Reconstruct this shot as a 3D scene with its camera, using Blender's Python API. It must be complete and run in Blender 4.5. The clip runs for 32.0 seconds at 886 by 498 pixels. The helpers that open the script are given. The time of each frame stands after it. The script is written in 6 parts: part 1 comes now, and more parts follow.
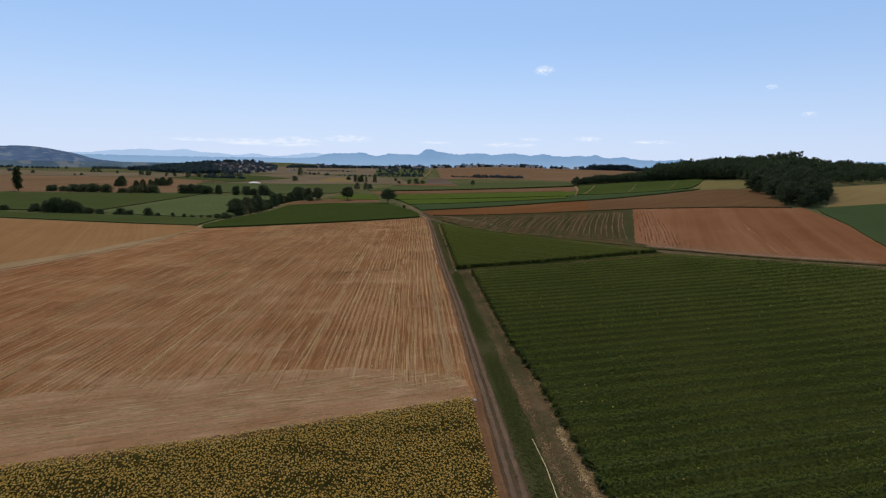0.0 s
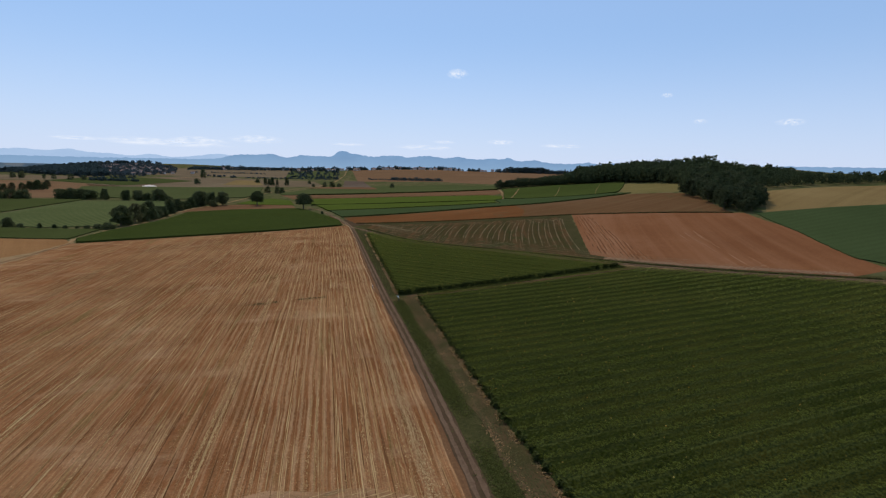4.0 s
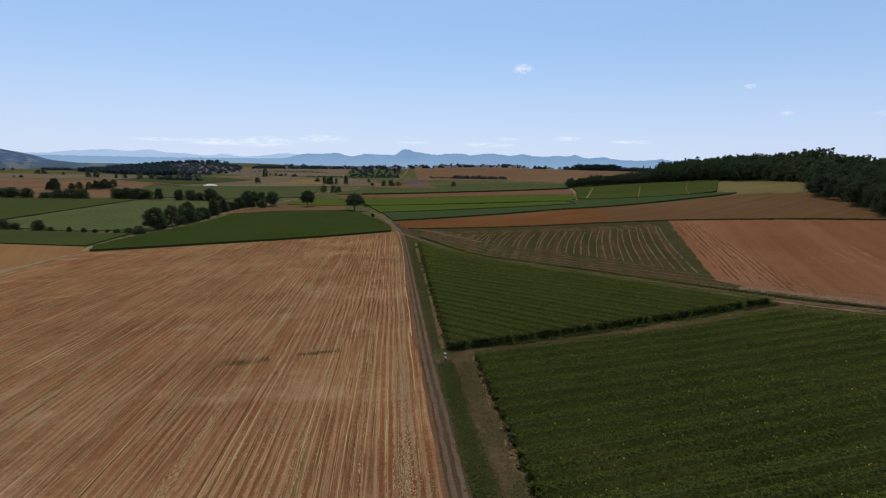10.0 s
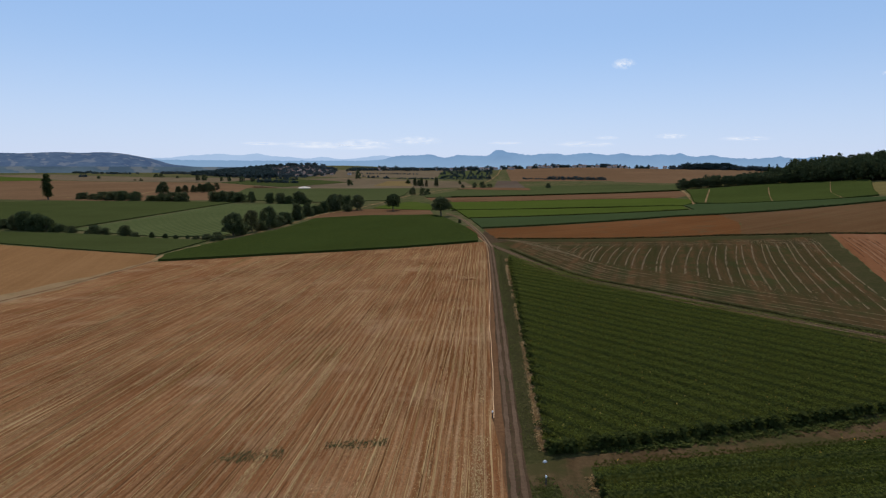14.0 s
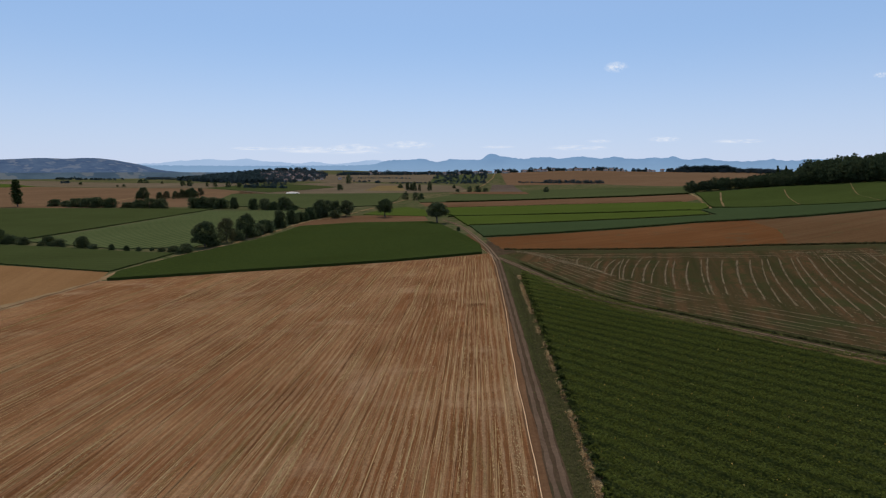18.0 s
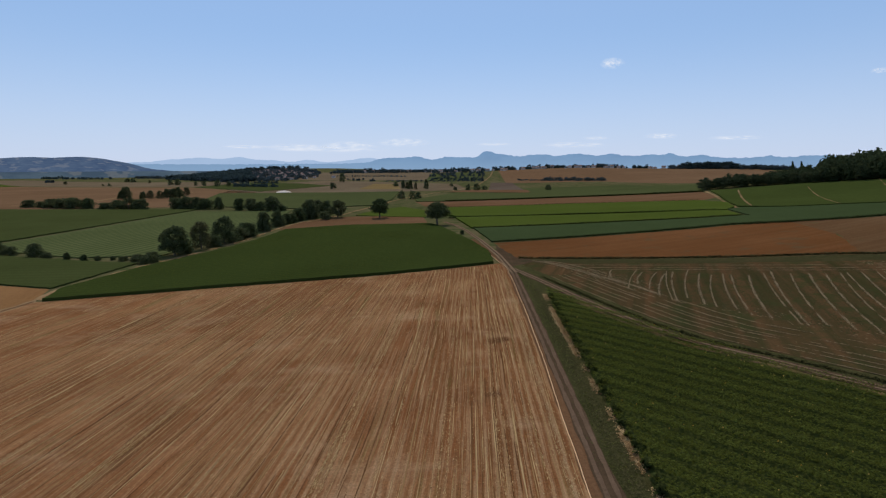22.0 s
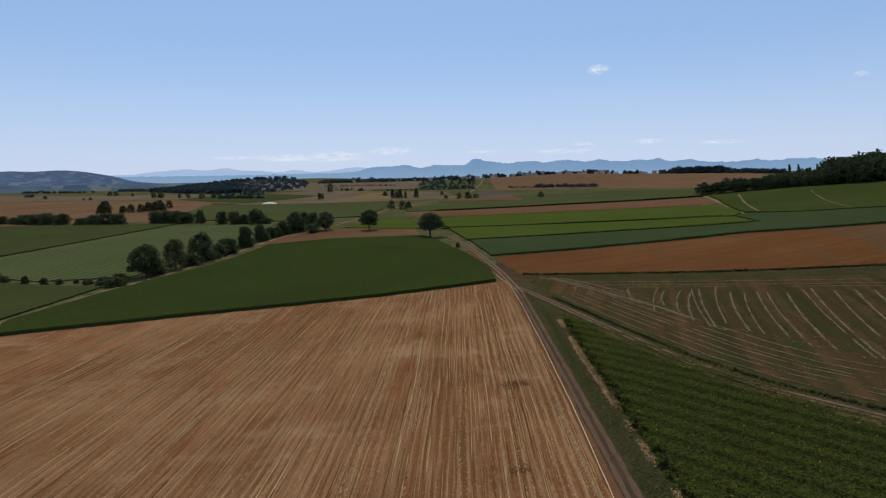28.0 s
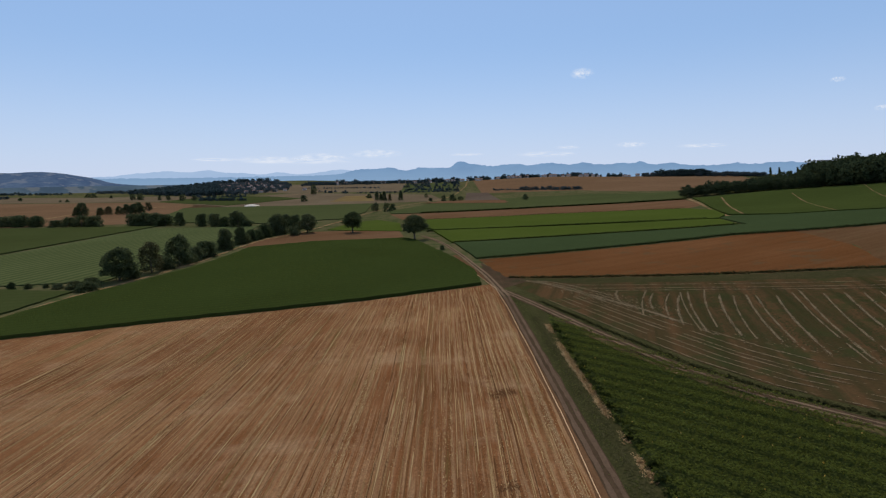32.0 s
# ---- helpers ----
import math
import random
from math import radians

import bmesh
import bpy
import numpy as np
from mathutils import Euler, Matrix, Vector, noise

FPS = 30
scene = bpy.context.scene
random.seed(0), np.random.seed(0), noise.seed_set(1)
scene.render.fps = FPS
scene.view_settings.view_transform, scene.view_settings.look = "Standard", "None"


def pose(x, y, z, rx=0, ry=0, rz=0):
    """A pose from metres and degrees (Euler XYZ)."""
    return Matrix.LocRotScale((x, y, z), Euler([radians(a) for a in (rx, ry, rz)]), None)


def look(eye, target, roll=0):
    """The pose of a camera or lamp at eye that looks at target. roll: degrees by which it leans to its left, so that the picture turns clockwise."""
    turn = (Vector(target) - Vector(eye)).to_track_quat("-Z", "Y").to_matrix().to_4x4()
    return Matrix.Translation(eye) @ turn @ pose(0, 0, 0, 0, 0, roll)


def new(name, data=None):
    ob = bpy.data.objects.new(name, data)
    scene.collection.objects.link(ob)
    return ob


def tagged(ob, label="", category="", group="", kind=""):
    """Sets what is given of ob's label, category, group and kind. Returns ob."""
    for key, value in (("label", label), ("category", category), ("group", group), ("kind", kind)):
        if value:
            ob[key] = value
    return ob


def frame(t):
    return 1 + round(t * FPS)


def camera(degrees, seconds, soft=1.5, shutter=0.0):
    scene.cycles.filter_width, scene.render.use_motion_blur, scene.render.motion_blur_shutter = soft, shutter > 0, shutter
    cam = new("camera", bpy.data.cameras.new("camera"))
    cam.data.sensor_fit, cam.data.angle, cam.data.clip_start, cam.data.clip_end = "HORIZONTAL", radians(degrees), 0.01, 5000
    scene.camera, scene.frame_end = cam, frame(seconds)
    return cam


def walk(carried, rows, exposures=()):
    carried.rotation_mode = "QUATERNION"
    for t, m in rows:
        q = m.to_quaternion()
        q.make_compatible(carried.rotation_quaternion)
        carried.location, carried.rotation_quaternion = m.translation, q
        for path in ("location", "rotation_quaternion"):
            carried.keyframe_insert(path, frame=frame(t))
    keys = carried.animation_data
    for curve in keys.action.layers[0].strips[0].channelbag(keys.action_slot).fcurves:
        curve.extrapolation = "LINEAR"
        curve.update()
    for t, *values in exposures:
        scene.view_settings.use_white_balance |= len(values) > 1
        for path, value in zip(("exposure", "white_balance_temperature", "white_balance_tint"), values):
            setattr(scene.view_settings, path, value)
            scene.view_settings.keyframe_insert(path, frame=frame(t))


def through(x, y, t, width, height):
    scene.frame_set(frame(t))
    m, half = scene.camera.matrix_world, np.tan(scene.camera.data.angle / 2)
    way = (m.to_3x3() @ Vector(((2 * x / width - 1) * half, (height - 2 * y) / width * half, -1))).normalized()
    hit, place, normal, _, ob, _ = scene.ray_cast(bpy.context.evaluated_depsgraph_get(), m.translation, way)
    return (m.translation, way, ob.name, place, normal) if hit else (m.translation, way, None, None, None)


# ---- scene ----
# ---- camera ----
cam = camera(77.4, 32.0, soft=1.25)
PATH = [
    (0, (-13.47, 6.63, 44.42), (-8.10, 105.34, 29.36), 1.10),
    (0.5, (-14.35, 11.45, 44.66), (-8.97, 110.20, 29.83), 1.15),
    (1, (-15.40, 17.70, 44.55), (-9.93, 116.47, 29.92), 1.13),
    (1.5, (-16.10, 23.14, 44.57), (-10.78, 121.92, 29.92), 1.12),
    (2, (-17.03, 29.32, 44.59), (-11.86, 128.11, 29.91), 1.12),
    (2.5, (-17.62, 34.69, 44.56), (-12.77, 133.48, 29.82), 1.06),
    (3, (-18.78, 41.72, 44.35), (-10.15, 140.27, 29.75), 1.25),
    (3.5, (-19.09, 46.64, 44.32), (1.57, 143.43, 29.99), 1.30),
    (5.5, (-20.33, 68.62, 44.01), (-1.06, 165.69, 29.63), 1.18),
    (6, (-20.21, 74.56, 43.93), (-1.05, 171.62, 29.37), 1.09),
    (6.5, (-19.90, 80.15, 43.76), (-0.71, 177.20, 29.11), 1.13),
    (7, (-19.02, 85.82, 43.64), (0.34, 182.79, 28.76), 1.14),
    (7.5, (-17.67, 91.39, 43.51), (1.95, 188.31, 28.62), 1.19),
    (8, (-15.61, 97.03, 43.17), (4.30, 193.89, 28.29), 1.32),
    (8.5, (-13.74, 101.61, 43.05), (6.63, 198.41, 28.41), 1.47),
    (9, (-11.64, 106.59, 43.00), (8.91, 203.36, 28.44), 1.37),
    (9.5, (-9.71, 112.28, 42.97), (10.70, 209.08, 28.38), 1.20),
    (10, (-7.76, 116.96, 43.09), (1.54, 215.41, 28.21), 0.97),
    (10.5, (-6.62, 123.06, 42.96), (-8.09, 221.93, 28.03), 0.94),
    (11, (-5.57, 128.60, 43.03), (-7.08, 227.46, 28.07), 0.90),
    (11.5, (-5.07, 133.78, 43.00), (-6.66, 232.63, 27.97), 0.85),
    (12, (-4.44, 140.19, 42.98), (-13.15, 238.63, 27.65), 0.75),
    (12.5, (-4.34, 145.34, 43.21), (-14.29, 243.64, 27.82), 0.67),
    (13, (-4.36, 151.56, 43.34), (-11.09, 250.16, 28.05), 0.65),
    (13.5, (-4.55, 156.99, 43.43), (-11.54, 255.57, 28.21), 0.57),
    (14, (-4.90, 163.21, 43.39), (-12.12, 261.83, 28.46), 0.39),
    (14.5, (-5.37, 168.76, 43.12), (-12.58, 267.43, 28.50), 0.23),
    (16.5, (-8.53, 189.94, 42.01), (-14.78, 288.73, 27.85), 0.16),
    (17, (-9.47, 195.15, 41.83), (-15.60, 293.96, 27.72), 0.12),
    (17.5, (-10.66, 199.93, 41.49), (-16.67, 298.75, 27.39), 0.11),
    (18, (-11.37, 205.48, 41.51), (-17.26, 304.30, 27.38), 0.10),
    (18.5, (-12.36, 210.51, 41.23), (-18.10, 309.34, 27.06), 0.08),
    (19, (-13.11, 216.42, 40.97), (-18.69, 315.24, 26.69), 0.03),
    (19.5, (-14.06, 221.39, 40.77), (-19.42, 320.22, 26.51), 0.02),
    (20, (-14.94, 226.98, 40.53), (-20.14, 325.82, 26.25), 0.01),
    (20.5, (-15.80, 231.91, 40.58), (-20.95, 330.74, 26.22), -0.05),
    (21, (-16.58, 237.37, 40.54), (-21.68, 336.20, 26.12), -0.11),
    (21.5, (-17.37, 242.70, 40.67), (-22.39, 341.52, 26.21), -0.18),
    (22, (-18.20, 247.50, 40.66), (-23.23, 346.31, 26.16), -0.12),
    (22.5, (-18.87, 252.47, 40.51), (-23.92, 351.29, 26.08), -0.14),
    (23, (-19.71, 257.72, 40.51), (-24.78, 356.54, 26.06), -0.14),
    (23.5, (-20.21, 263.21, 40.36), (-25.16, 362.10, 26.31), -0.61),
    (24, (-20.84, 267.21, 40.19), (-25.98, 366.03, 25.78), -0.67),
    (24.5, (-21.38, 269.04, 40.00), (-27.02, 367.80, 25.38), -0.71),
    (26.5, (-22.23, 269.48, 40.55), (-26.76, 368.46, 27.02), -1.04),
    (27, (-22.37, 269.06, 40.89), (-26.48, 368.05, 27.30), -0.93),
    (27.5, (-22.33, 269.74, 41.04), (-25.95, 368.79, 27.79), -0.99),
    (28, (-22.20, 271.08, 41.15), (-25.40, 370.16, 28.04), -0.99),
    (28.5, (-22.08, 273.07, 41.01), (-24.90, 372.19, 28.03), -0.93),
    (29, (-21.83, 275.86, 40.79), (-23.84, 375.06, 28.37), -1.15),
    (29.5, (-21.75, 277.05, 40.64), (-23.60, 376.22, 27.89), -1.11),
    (30, (-22.11, 276.87, 40.66), (-23.90, 375.99, 27.54), -0.84),
    (30.5, (-22.11, 276.87, 40.61), (-23.57, 376.04, 27.84), -0.93),
    (31, (-22.08, 276.78, 40.66), (-23.18, 375.98, 28.06), -0.93),
    (31.5, (-22.10, 276.64, 40.51), (-22.84, 375.85, 27.95), -0.95),
    (32, (-22.17, 276.39, 40.45), (-22.61, 375.58, 27.78), -0.85),
]
walk(cam, [(t, look(eye, target, roll)) for t, eye, target, roll in PATH], [(0.0, 0.09), (3.0, 0.07), (6.0, 0.0), (8.0, 0.02), (10.0, 0.05), (11.5, 0.0), (14.0, 0.0), (18.0, -0.08), (32.0, -0.08)])

# ---- light ----
SUN_AZ, SUN_EL = radians(-10.0), radians(52.0)  # from +y towards +x, and above the horizon
world = bpy.data.worlds.new("sky")
world.use_nodes = True
scene.world = world
wt = world.node_tree
sky = wt.nodes.new("ShaderNodeTexSky")
sky.sky_type, sky.sun_disc = "NISHITA", False
sky.sun_elevation, sky.sun_rotation = SUN_EL, SUN_AZ
sky.altitude, sky.air_density, sky.dust_density, sky.ozone_density = 400.0, 1.0, 0.15, 3.0
haze = wt.nodes.new("ShaderNodeMix")  # thin high haze evens the blue out
haze.data_type = "RGBA"
haze.inputs["Factor"].default_value = 0.56
wt.links.new(sky.outputs["Color"], haze.inputs["A"])
haze.inputs["B"].default_value = (4.4, 6.85, 11.3, 1)
low = wt.nodes.new("ShaderNodeMix")  # whiter haze low over the horizon
low.data_type = "RGBA"
up = wt.nodes.new("ShaderNodeSeparateXYZ")
wt.links.new(wt.nodes.new("ShaderNodeTexCoord").outputs["Generated"], up.inputs["Vector"])
rise = wt.nodes.new("ShaderNodeMapRange")
rise.interpolation_type = "SMOOTHSTEP"
rise.inputs["From Min"].default_value, rise.inputs["From Max"].default_value = -0.05, 0.24
rise.inputs["To Min"].default_value, rise.inputs["To Max"].default_value = 0.75, 0.0
wt.links.new(up.outputs["Z"], rise.inputs["Value"])
wt.links.new(rise.outputs["Result"], low.inputs["Factor"])
wt.links.new(haze.outputs["Result"], low.inputs["A"])
low.inputs["B"].default_value = (7.2, 8.1, 10.5, 1)
wt.links.new(low.outputs["Result"], wt.nodes["Background"].inputs["Color"])
wt.nodes["Background"].inputs["Strength"].default_value = 0.088
sun_data = bpy.data.lights.new("sun", "SUN")
sun_data.energy, sun_data.angle, sun_data.color = 2.3, radians(0.53), (1.0, 0.93, 0.82)
sun = new("sun", sun_data)
sun.matrix_world = look((0, 0, 500), (-500 * math.sin(SUN_AZ) * math.cos(SUN_EL), -500 * math.cos(SUN_AZ) * math.cos(SUN_EL), 500 - 500 * math.sin(SUN_EL)))
scene.view_settings.exposure = 0.0


# terrain of the plan: gentle hills (x, y, spread, height)
HILLS = ((446, 594, 176, 7.4),
         (648, 446, 297, 33.1),
         (310, 446, 94, 9.4),
         (324, 756, 108, -10.9),
         (-189, 513, 243, -6.0),
         (-608, 1026, 473, -4.7),
         (-648, 2498, 338, 36.8),
         (-338, 1958, 338, 22.8),
         (338, 1931, 378, -10.0),
         (810, 1755, 405, 14.9),
         (-1215, 1215, 675, -11.0),
         (-202, 135, 216, -0.7),
         (513, 878, 189, 25.8),
         (1148, 1080, 473, 24.7),
         (0, 810, 270, 2.5),
         (0, 1944, 230, 10.0),
         (351, 1931, 230, 38.1),
         (648, 1958, 230, -6.6),
         (202, 1552, 202, 1.0),
         (783, 1917, 162, 32.0),
         (548, 720, 48, 6.5))


def terrain(x, y):
    z = 0.0 * np.asarray(x, float)
    for a, b, s, h in HILLS:
        z = z + h * np.exp(-((x - a) ** 2 + (y - b) ** 2) / (2.0 * s * s))
    return z


def spaced(lo, hi, step, first, last, grow):
    mid = list(np.arange(lo, hi + 0.1, step))
    d, v = step * grow, mid[-1]
    while v < last:
        v += d
        d *= grow
        mid.append(v)
    d, v, low = step * grow, mid[0], []
    while v > first:
        v -= d
        d *= grow
        low.append(v)
    return np.array(low[::-1] + mid)


XS = spaced(-420.0, 480.0, 12.0, -4800.0, 4800.0, 1.1)
YS = spaced(0.0, 1020.0, 12.0, -900.0, 4900.0, 1.07)
GX, GY = np.meshgrid(XS, YS, indexing="ij")
GZ = terrain(GX, GY)


def clip_half(poly, a, b):
    """The part of poly on the left of the line from a to b."""
    out = []
    ex, ey = b[0] - a[0], b[1] - a[1]
    side = [ex * (p[1] - a[1]) - ey * (p[0] - a[0]) for p in poly]
    for i, p in enumerate(poly):
        q, s, t = poly[i - 1], side[i], side[i - 1]
        if (s >= 0) != (t >= 0):
            k = t / (t - s)
            out.append((q[0] + k * (p[0] - q[0]), q[1] + k * (p[1] - q[1])))
        if s >= 0:
            out.append(p)
    return out


def facing_up(poly):
    """The polygon turned so that it runs anticlockwise."""
    area = sum(p[0] * q[1] - q[0] * p[1] for p, q in zip(poly, list(poly[1:]) + list(poly[:1])))
    return list(poly) if area > 0 else list(poly)[::-1]


def drape(poly, lift):
    """Vertices and faces of a polygon laid on the ground sheet's own facets, lifted by so many metres."""
    poly = facing_up(poly)
    verts, faces, at = [], [], {}
    px, py = [p[0] for p in poly], [p[1] for p in poly]
    i0, i1 = np.searchsorted(XS, min(px)) - 1, np.searchsorted(XS, max(px))
    j0, j1 = np.searchsorted(YS, min(py)) - 1, np.searchsorted(YS, max(py))
    for i in range(max(i0, 0), min(i1, len(XS) - 1)):
        strip = clip_half(clip_half(poly, (XS[i], 1), (XS[i], 0)), (XS[i + 1], 0), (XS[i + 1], 1))
        if len(strip) < 3:
            continue
        for j in range(max(j0, 0), min(j1, len(YS) - 1)):
            cell = clip_half(clip_half(strip, (0, YS[j]), (1, YS[j])), (1, YS[j + 1]), (0, YS[j + 1]))
            if len(cell) < 3:
                continue
            a, b, c, d = (XS[i], YS[j]), (XS[i + 1], YS[j]), (XS[i + 1], YS[j + 1]), (XS[i], YS[j + 1])
            za, zb, zc, zd = GZ[i, j], GZ[i + 1, j], GZ[i + 1, j + 1], GZ[i, j + 1]
            for piece, lower in ((clip_half(cell, c, a), False), (clip_half(cell, a, c), True)):
                if len(piece) < 3:
                    continue
                face = []
                for x, y in piece:
                    u, v = (x - a[0]) / (b[0] - a[0]), (y - a[1]) / (d[1] - a[1])
                    z = za + (u * (zb - za) + v * (zc - zb) if not lower else 0) if not lower else za + v * (zd - za) + u * (zc - zd)
                    key = (round(x, 2), round(y, 2))
                    if key not in at:
                        at[key] = len(verts)
                        verts.append((x, y, z + lift))
                    if at[key] not in face:
                        face.append(at[key])
                if len(face) > 2:
                    faces.append(face)
    return verts, faces


def mesh_of(name, verts, faces, material=None, smooth=False):
    me = bpy.data.meshes.new(name)
    me.from_pydata(verts, [], faces)
    if material:
        me.materials.append(material)
    if smooth:
        me.polygons.foreach_set("use_smooth", [True] * len(me.polygons))
    me.update()
    return me


def tri_mesh(name, verts, tris, material):
    """A mesh from arrays of vertices and triangles."""
    me = bpy.data.meshes.new(name)
    n = len(tris)
    me.vertices.add(len(verts))
    me.vertices.foreach_set("co", np.asarray(verts, np.float32).ravel())
    me.loops.add(3 * n)
    me.loops.foreach_set("vertex_index", np.asarray(tris, np.int32).ravel())
    me.polygons.add(n)
    me.polygons.foreach_set("loop_start", np.arange(0, 3 * n, 3, dtype=np.int32))
    me.materials.append(material)
    me.update(calc_edges=True)
    return me


def part(name, me, parent, label=""):
    ob = new(name, me)
    ob.parent = parent
    return tagged(ob, label)


def ribbon(line, width, jag=0.0, step=6.0, seed=1):
    """The polygon of a strip along a line of points."""
    rng = random.Random(seed)
    pts = []
    for (ax, ay), (bx, by) in zip(line, line[1:]):
        n = max(1, int(math.hypot(bx - ax, by - ay) / step))
        pts += [(ax + (bx - ax) * k / n, ay + (by - ay) * k / n) for k in range(n)]
    pts.append(line[-1])
    # round the corners off
    for _ in range(3):
        pts = [pts[0]] + [((p[0] + 2 * q[0] + r[0]) / 4, (p[1] + 2 * q[1] + r[1]) / 4) for p, q, r in zip(pts, pts[1:], pts[2:])] + [pts[-1]]
    left, right = [], []
    for k, (x, y) in enumerate(pts):
        (ax, ay), (bx, by) = pts[max(k - 1, 0)], pts[min(k + 1, len(pts) - 1)]
        d = math.hypot(bx - ax, by - ay) or 1
        nx, ny = -(by - ay) / d, (bx - ax) / d
        wl, wr = width / 2 + rng.uniform(-jag, jag), width / 2 + rng.uniform(-jag, jag)
        left.append((x + nx * wl, y + ny * wl))
        right.append((x - nx * wr, y - ny * wr))
    return right + left[::-1]


def shifted(line, off):
    """The line moved sideways, to its left."""
    out = []
    for k, (x, y) in enumerate(line):
        (ax, ay), (bx, by) = line[max(k - 1, 0)], line[min(k + 1, len(line) - 1)]
        d = math.hypot(bx - ax, by - ay) or 1
        out.append((x - (by - ay) / d * off, y + (bx - ax) / d * off))
    return out


def rough_edge(poly, step=5.0, jag=0.25, seed=3):
    """A polygon with uneven edges."""
    rng = random.Random(seed)
    out = []
    for k, (ax, ay) in enumerate(poly):
        bx, by = poly[(k + 1) % len(poly)]
        d = math.hypot(bx - ax, by - ay)
        n = max(1, min(60, int(d / step)))
        for m in range(n):
            w = rng.uniform(-jag, jag) if m else 0.0
            out.append((ax + (bx - ax) * m / n - (by - ay) / d * w, ay + (by - ay) * m / n + (bx - ax) / d * w))
    return out


def sheet(name, poly, lift, material, label, category="field", jag=0.3, kind="structure"):
    v, f = drape(rough_edge(poly, jag=jag) if jag else poly, lift)
    return tagged(new(name, mesh_of(name, v, f, material, True)), label, category, kind=kind)


def slab(name, poly, high, material, label, category="crop field", jag=0.4, kind="structure"):
    """A standing crop: its top and the sides that drop to the ground."""
    edge = facing_up(rough_edge(poly, 4.0, jag))
    v, f = drape(edge, high)
    base = len(v)
    ring = []
    for (ax, ay), (bx, by) in zip(edge, edge[1:] + edge[:1]):
        n = max(1, int(math.hypot(bx - ax, by - ay) / 10))
        ring += [(ax + (bx - ax) * k / n, ay + (by - ay) * k / n) for k in range(n)]
    for x, y in ring:
        z = float(terrain(x, y))
        v += [(x, y, z - 0.3), (x, y, z + high)]
    m = len(ring)
    f += [[base + 2 * k, base + 2 * ((k + 1) % m), base + 2 * ((k + 1) % m) + 1, base + 2 * k + 1] for k in range(m)]
    return tagged(new(name, mesh_of(name, v, f, material)), label, category, kind=kind)


def inside(x, y, poly):
    """Which of the points lie in the polygon (arrays)."""
    hit = np.zeros(np.shape(x), bool)
    for (ax, ay), (bx, by) in zip(poly, poly[1:] + poly[:1]):
        if ay == by:
            continue
        hit ^= ((ay > y) != (by > y)) & (x < (bx - ax) * (y - ay) / (by - ay) + ax)
    return hit

# ---- materials ----
def nodes_of(name):
    m = bpy.data.materials.new(name)
    m.use_nodes = True
    t = m.node_tree
    return m, t, t.nodes["Principled BSDF"]


def turned(t, coord, turn):
    """Ground coordinates whose y runs at so many degrees from +y towards +x."""
    c, s = math.cos(radians(turn)), math.sin(radians(turn))
    out = t.nodes.new("ShaderNodeCombineXYZ")
    for axis, d in (("X", (c, -s, 0)), ("Y", (s, c, 0))):
        dot = t.nodes.new("ShaderNodeVectorMath")
        dot.operation = "DOT_PRODUCT"
        t.links.new(coord, dot.inputs[0])
        dot.inputs[1].default_value = d
        t.links.new(dot.outputs["Value"], out.inputs[axis])
    return out.outputs["Vector"]


def noise_node(t, coord, scale, detail=4.0, stretch=(1, 1, 1), turn=0.0, rough=0.6):
    if turn:
        coord = turned(t, coord, turn)
    mp = t.nodes.new("ShaderNodeMapping")
    mp.inputs["Scale"].default_value = stretch
    t.links.new(coord, mp.inputs["Vector"])
    n = t.nodes.new("ShaderNodeTexNoise")
    n.inputs["Scale"].default_value = scale
    n.inputs["Detail"].default_value = detail
    n.inputs["Roughness"].default_value = rough
    t.links.new(mp.outputs["Vector"], n.inputs["Vector"])
    return n.outputs["Fac"]


def ramp_node(t, fac, stops):
    r = t.nodes.new("ShaderNodeValToRGB")
    e = r.color_ramp.elements
    while len(e) < len(stops):
        e.new(0.5)
    for k, (p, c) in enumerate(stops):
        e[k].position, e[k].color = p, (*c, 1)
    t.links.new(fac, r.inputs["Fac"])
    return r.outputs["Color"]


def mixed(t, fac, a, b, mode="MIX"):
    m = t.nodes.new("ShaderNodeMix")
    m.data_type, m.blend_type = "RGBA", mode
    for socket, value in ((m.inputs["Factor"], fac), (m.inputs["A"], a), (m.inputs["B"], b)):
        if isinstance(value, (int, float)):
            socket.default_value = value
        elif isinstance(value, tuple):
            socket.default_value = (*value, 1)
        else:
            t.links.new(value, socket)
    return m.outputs["Result"]


def bumped(t, bsdf, height, strength, distance):
    b = t.nodes.new("ShaderNodeBump")
    b.inputs["Strength"].default_value, b.inputs["Distance"].default_value = strength, distance
    t.links.new(height, b.inputs["Height"])
    t.links.new(b.outputs["Normal"], bsdf.inputs["Normal"])


def coords(t, which="Object"):
    return t.nodes.new("ShaderNodeTexCoord").outputs[which]


